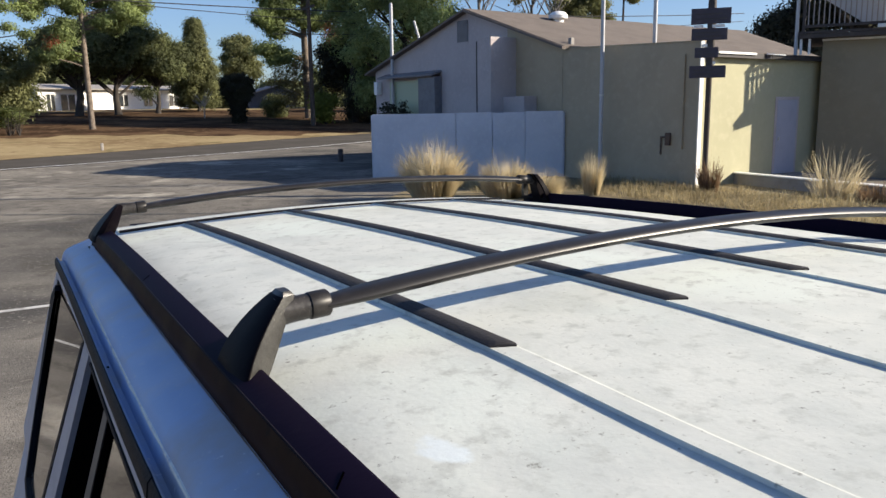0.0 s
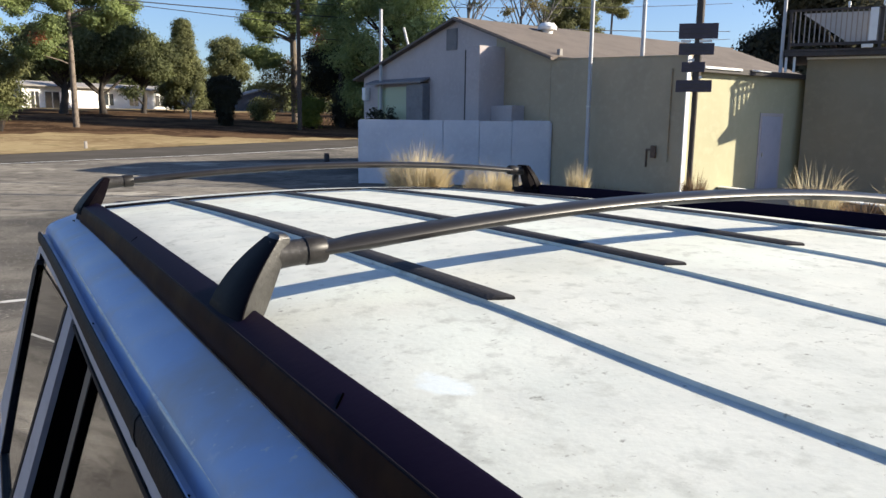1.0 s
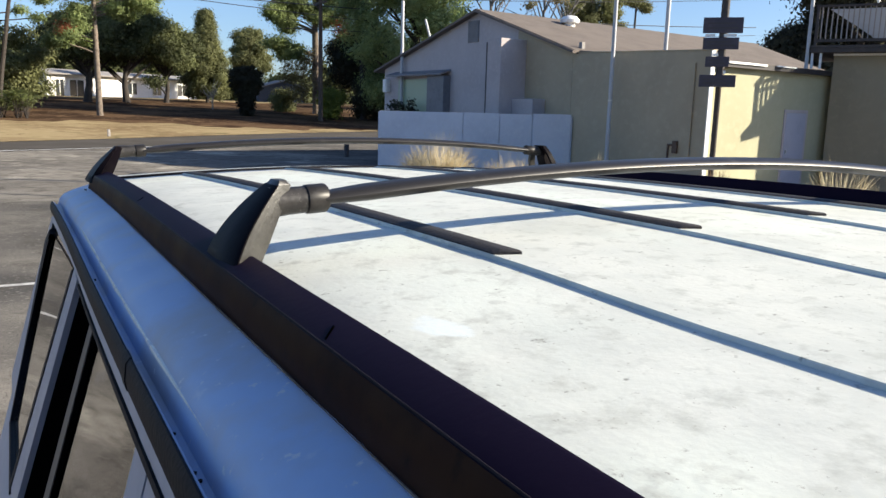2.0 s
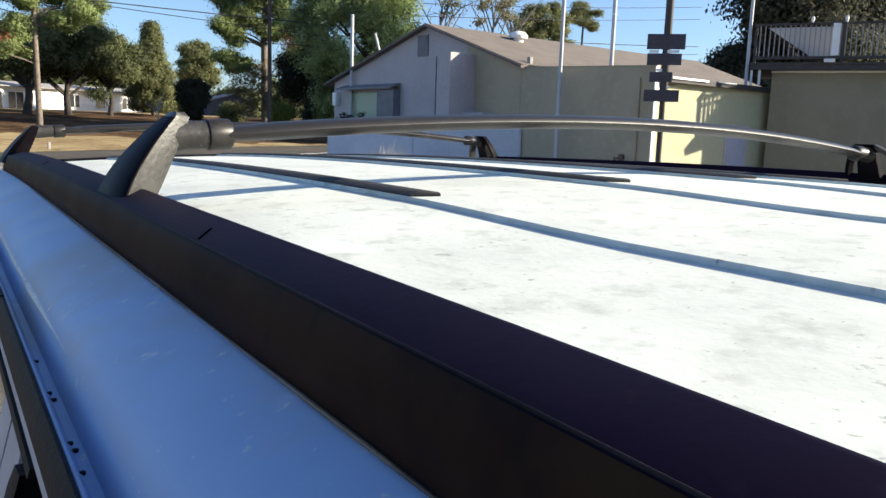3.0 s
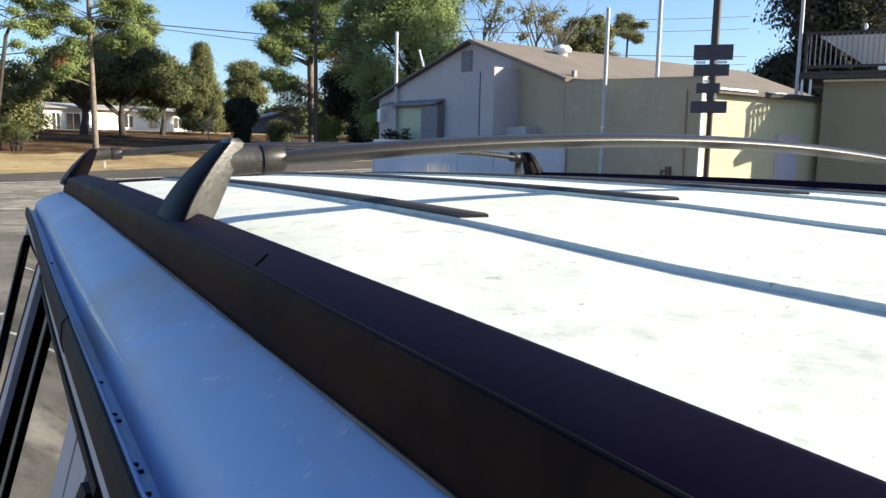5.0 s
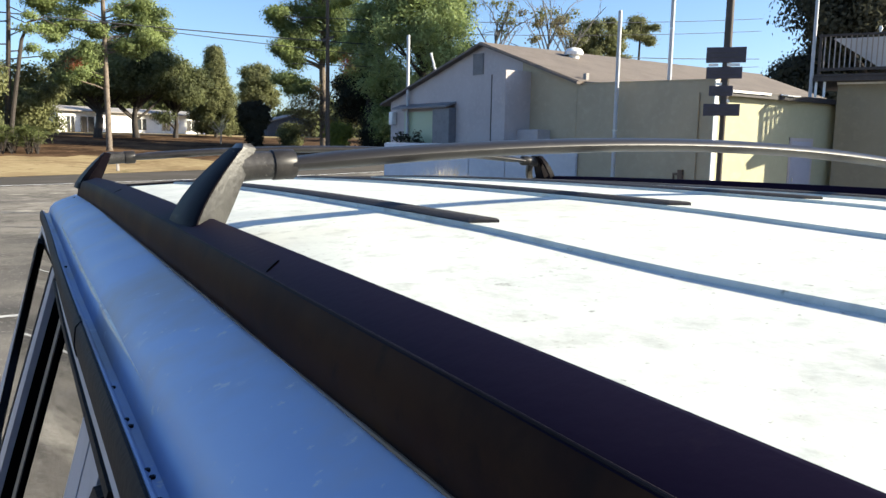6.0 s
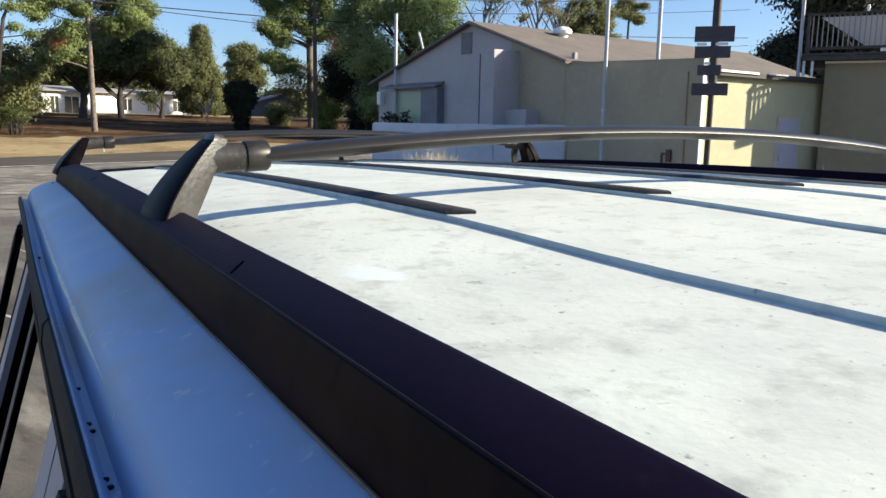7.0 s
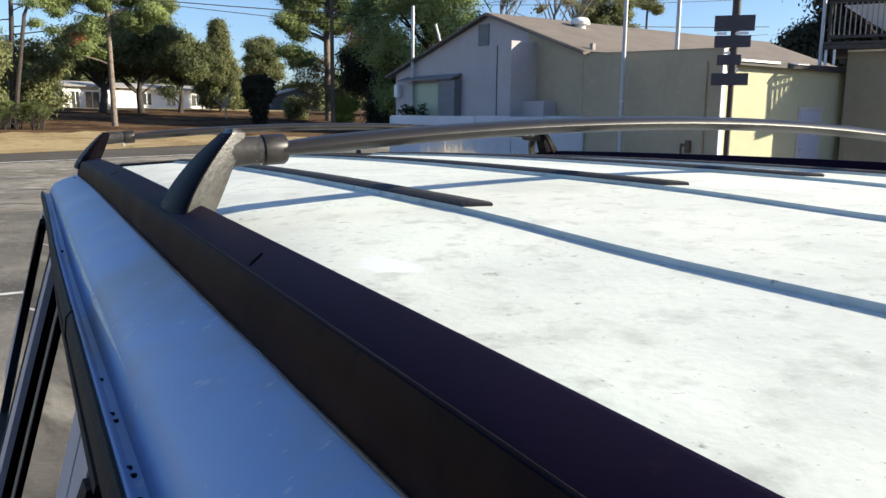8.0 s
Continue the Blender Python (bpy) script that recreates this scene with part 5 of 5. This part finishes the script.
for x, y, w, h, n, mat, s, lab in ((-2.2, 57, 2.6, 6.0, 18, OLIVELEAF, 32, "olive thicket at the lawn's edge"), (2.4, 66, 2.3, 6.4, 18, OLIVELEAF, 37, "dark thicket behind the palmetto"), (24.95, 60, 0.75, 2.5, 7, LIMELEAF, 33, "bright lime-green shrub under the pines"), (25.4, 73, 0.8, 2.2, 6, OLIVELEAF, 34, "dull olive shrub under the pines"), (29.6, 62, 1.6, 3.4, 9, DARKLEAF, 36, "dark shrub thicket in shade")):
    rr = random.Random(s)
    blobs = ball(rr, n, w, w * 0.8, 0.3, h * 0.85, w * 0.42, 0.9, 0.45)
    z = lie(y)
    sh = thing("shrub", (x, y, z), lab, "shrub")
    raw("foliage", *leaves([(x + b[0], y + b[1], z + b[2], *b[3:]) for b in blobs], 110, 0.12, s, 0.35), mat, sh)
    bm = bmesh.new()
    for i, q in enumerate(blobs):
        limb(bm, (x, y, z - 0.1), (x + q[0], y + q[1], z + q[2]), 0.05, 0.015, seed=s + i)
    part("stems", bm, BARK, sh)
# palmettos: stalks with fans of narrow blades
rr = random.Random(31)
for i in range(11):
    x, y = rr.uniform(-0.4, 3.3), rr.uniform(54.6, 56.4)
    z = lie(y)
    palm = thing("palmetto", (x, y, z), "low olive-green palmetto with fan leaves at the lawn's edge", "palmetto", "palmettos")
    verts, faces, bm = [], [], bmesh.new()
    for j in range(9):
        a, h, out = rr.uniform(0, math.tau), rr.uniform(0.7, 1.7), rr.uniform(0.15, 0.7)
        tip = Vector((x + math.cos(a) * out, y + math.sin(a) * out, z + h))
        tube(bm, [(x, y, z - 0.05), ((x + tip.x) / 2, (y + tip.y) / 2, z + h * 0.6), tip], [0.022, 0.016, 0.010], 5)
        outward = Vector((math.cos(a), math.sin(a), 0.5)).normalized()
        side = outward.cross(Vector((0, 0, 1))).normalized()
        for k in range(13):
            b = radians(-105 + 17.5 * k)
            d = outward * math.cos(b) + side * math.sin(b) + Vector((0, 0, rr.uniform(-0.15, 0.25)))
            w = d.cross(outward.cross(side)).normalized() * 0.035
            n, e = len(verts), tip + d * rr.uniform(0.45, 0.62) - Vector((0, 0, 0.08))
            mid = tip.lerp(e, 0.5) + Vector((0, 0, 0.04))
            verts += [tuple(tip), tuple(mid - w), tuple(mid + w), tuple(e)]
            faces += [(n, n + 1, n + 2), (n + 1, n + 3, n + 2)]
    raw("fan_leaves", verts, faces, PALMLEAF, palm)
    part("stalks", bm, BARK, palm)
# dark plants before the porch screen
for b, h, s in ((11.9, 0.75, 61), (12.7, 0.6, 62), (13.2, 0.8, 63)):
    q = BM @ Vector((-0.55, b, 0))
    sh = thing("shrub", q, "dark leafy plant before the porch screen", "shrub")
    raw("foliage", *leaves([(q.x, q.y, 1.5, 0.22, 0.22, 0.5, 0.4), (q.x, q.y, 1.85, 0.16, 0.16, h * 0.5, 0.3)], 60, 0.05, s, 0.08), DARKLEAF, sh)
    part("stems", tube(bmesh.new(), [(q.x, q.y, -0.02), (q.x + 0.03, q.y, 1.6)], [0.03, 0.015], 6), BARK, sh, smooth=True)
# a dark clipped shrub, wider at the top
x, y = 18.65, 63.6
sh = thing("shrub", (x, y, lie(y)), "near-black vase-shaped shrub on the lawn", "shrub")
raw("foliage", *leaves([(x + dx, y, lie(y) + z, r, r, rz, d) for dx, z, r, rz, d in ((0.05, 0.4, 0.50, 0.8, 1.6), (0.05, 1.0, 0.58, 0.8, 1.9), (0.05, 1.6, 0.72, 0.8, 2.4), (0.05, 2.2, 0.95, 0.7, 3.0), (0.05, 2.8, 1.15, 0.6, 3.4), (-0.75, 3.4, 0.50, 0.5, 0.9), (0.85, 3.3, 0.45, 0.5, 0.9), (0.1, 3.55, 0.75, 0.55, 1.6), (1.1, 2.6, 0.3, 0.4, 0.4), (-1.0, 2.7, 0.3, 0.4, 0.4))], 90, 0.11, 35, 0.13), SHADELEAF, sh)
part("stems", tube(bmesh.new(), [(x, y, lie(y) - 0.1), (x, y, lie(y) + 2.0)], [0.3, 0.1], 8), BARK, sh, smooth=True)
# a leafless pale sapling
x, y = 18.6, 74.0
z = lie(y)
sap = thing("sapling", (x, y, z), "small leafless sapling with pale twigs on the lawn", "sapling")
bm = bmesh.new()
tube(bm, [(x, y, z - 0.1), (x + 0.05, y, z + 1.2)], [0.07, 0.05], 6)
rr = random.Random(77)
for i in range(16):
    e = (x + rr.uniform(-1.0, 1.0), y + rr.uniform(-0.8, 0.8), z + rr.uniform(1.5, 2.9))
    limb(bm, (x + 0.03, y, z + rr.uniform(0.5, 1.2)), e, 0.035, 0.012, 0.3, 500 + i)
part("twigs", bm, PALETWIG, sap)

# ---- woods along the horizon ----
rr = random.Random(19)
blobs = []
for i in range(150):
    x = -70 + 210 * i / 150 + rr.uniform(-1, 1)
    y = 122 + rr.uniform(-5, 8)
    h = rr.uniform(4.0, 7.5) * (0.62 if 33 < x < 46 else 1.0)
    for k in range(2):
        blobs.append((x + rr.uniform(-1, 1), y, lie(y) + h * (0.25 + 0.45 * k), 2.1, 1.4, h * 0.30, rr.uniform(0.7, 1.2)))
tagged(raw("far_woods", *leaves(blobs, 36, 0.42, 20, 0.75), OAKLEAF), "dark green woods along the horizon", "woods", kind="stuff")

# ---- far houses ----
hz = lie(97)
HM = Matrix.Translation((6.4, 97, 0)) @ Matrix.Rotation(radians(20), 4, "Z") @ Matrix.Diagonal((1.16, 1, 1, 1)) @ Matrix.Translation((-6.4, -97, 0))
house = thing("white_house", (14.8, 97, hz), "long low white house across the lawn", "house")
part("wall", boxes((6.4, 97, hz - 0.5, 22.8, 97.25, hz + 2.45)), WHITE, house, "white front wall", m=HM)
part("wall", boxes((22.55, 97.254, hz - 0.5, 22.8, 104, hz + 2.45)), WHITE, house, m=HM)
part("wall", boxes((6.4, 97.254, hz - 0.5, 6.65, 104, hz + 2.45)), WHITE, house, m=HM)
part("roof", slab([(5.9, 96.4, hz + 2.52), (23.3, 96.4, hz + 2.52), (23.3, 100.5, hz + 3.15), (5.9, 100.5, hz + 3.15)], 0.12), CONCRETE, house, "grey low roof", m=HM)
part("roof", slab([(5.9, 100.505, hz + 3.15), (23.3, 100.505, hz + 3.15), (23.3, 104.5, hz + 2.5), (5.9, 104.5, hz + 2.5)], 0.12), CONCRETE, house, m=HM)
for k, w0, z0 in ((7.25, 0.75, 0.05), (8.6, 1.4, 0.05), (14.6, 1.0, 0.5), (17.4, 1.0, 0.5), (20.4, 1.1, 0.5)):
    w = part("window", boxes((k, 96.95, hz + z0, k + w0, 96.995, hz + 1.85)), WINDOW, house, "dark window", m=HM)
    part("window_frame", boxes((k - 0.07, 96.93, hz + z0 - 0.07, k - 0.004, 96.99, hz + 1.92), (k + w0 + 0.004, 96.93, hz + z0 - 0.07, k + w0 + 0.07, 96.99, hz + 1.92), (k + w0 / 2 - 0.03, 96.92, hz + z0, k + w0 / 2 + 0.03, 96.948, hz + 1.85)), WHITE, w, m=HM)
sz = lie(100)
shed = thing("shed", (34.2, 100, sz), "small blue-grey shed with pale sloped roof", "shed")
part("wall", boxes((31.4, 100, sz - 0.4, 37.6, 104, sz + 1.75)), SHEDWALL, shed, "shed wall with tree shade in its dark blue")
part("gable", prism([(31.4, 1.754), (37.6, 1.754), (35.1, 2.75)], "b", 100.0, 100.2), SHEDWALL, shed, m=Matrix.Translation((0, 0, sz)))
part("roof", slab([(30.9, 99.6, sz + 1.72), (35.1, 99.6, sz + 2.95), (35.1, 104.4, sz + 2.95), (30.9, 104.4, sz + 1.72)], 0.12), CONCRETE, shed, "pale shed roof")
part("roof", slab([(35.104, 99.6, sz + 2.95), (38.0, 99.6, sz + 1.75), (38.0, 104.4, sz + 1.75), (35.104, 104.4, sz + 2.95)], 0.12), CONCRETE, shed)


# ---- dry grasses ----
def blades(n, r0, h, spread, seed, width=0.009, droop=0.75):
    """Curved tapering blades, rising from a tuft."""
    rng = np.random.default_rng(seed)
    verts, faces = [], []
    for i in range(n):
        a = rng.uniform(0, math.tau)
        r = r0 * rng.random() ** 0.5
        b = np.array([math.cos(a) * r, math.sin(a) * r, 0.0])
        lean = spread * rng.random() ** 0.6
        d = np.array([math.cos(a), math.sin(a), 0]) * lean + rng.normal(size=3) * 0.06
        hh = h * rng.uniform(0.35, 1.05) * (1.05 - 0.4 * (r / r0) ** 2)
        s = np.array([-math.sin(a + 1), math.cos(a + 1), 0]) * width * rng.uniform(0.6, 1.3)
        k = len(verts)
        for f, w in ((0, 1.0), (0.4, 0.9), (0.75, 0.6)):
            c = b + d * hh * f ** 1.15 + np.array([0, 0, hh * f * (1 - droop * lean * f)])
            verts += [tuple(c - s * w), tuple(c + s * w)]
        c = b + d * hh + np.array([0, 0, hh * (1 - droop * lean)])
        verts.append(tuple(c))
        faces += [(k, k + 1, k + 3, k + 2), (k + 2, k + 3, k + 5, k + 4), (k + 4, k + 5, k + 6)]
    return verts, faces


def clump(x, y, n, r0, h, spread, seed, mat, label, width=0.012):
    v, f = blades(n, r0, h, spread, seed, width)
    ob = raw("grass_clump", v, f, mat)
    ob.location = (x, y, 0.01)
    return tagged(ob, label, "grass clump", "grass clumps")


clump(7.60, 13.5, 4200, 0.40, 1.50, 0.54, 41, STRAW, "tall rounded clump of straw-coloured grass", 0.006)
clump(9.09, 12.93, 2600, 0.42, 1.04, 0.52, 42, STRAW, "straw-coloured grass clump by the fence", 0.006)
clump(9.75, 12.6, 2200, 0.45, 0.78, 0.7, 43, STRAW, "straw-coloured grass clump by the fence", 0.006)
clump(10.86, 12.13, 620, 0.16, 1.02, 0.26, 44, STRAW, "upright straw-coloured grass clump by the wall", 0.006)
clump(13.25, 10.95, 420, 0.18, 0.95, 0.32, 45, STRAWRED, "rusty dry grass round the sign post", 0.007)
clump(14.2, 8.6, 360, 0.40, 1.30, 0.50, 46, STRAW, "feathery dry grass by the low wall", 0.006)
clump(14.35, 7.7, 420, 0.38, 0.55, 0.6, 47, STRAWRED, "rusty dry shrub by the low wall", 0.007)
clump(14.0, 6.6, 420, 0.4, 1.15, 0.55, 48, STRAW, "feathery dry grass by the low wall", 0.006)
rng = np.random.default_rng(5)
verts, faces = [], []
for i in range(1100):
    f = rng.random()
    x = 11.2 + 2.6 * rng.random() if f < 0.75 else 9.4 + 2.5 * rng.random()
    y = 6.0 + 8.6 * rng.random() if f < 0.75 else 13.5 + 3 * rng.random()
    v, fc = blades(16, 0.30, rng.uniform(0.12, 0.38), 0.8, 900 + i, 0.006)
    k = len(verts)
    verts += [(p[0] + x, p[1] + y, p[2] + 0.01) for p in v]
    faces += [tuple(q + k for q in face) for face in fc]
tagged(raw("dry_grass", verts, faces, STRAWLOW), "low dry tan grass over the bed", "grass", kind="stuff")
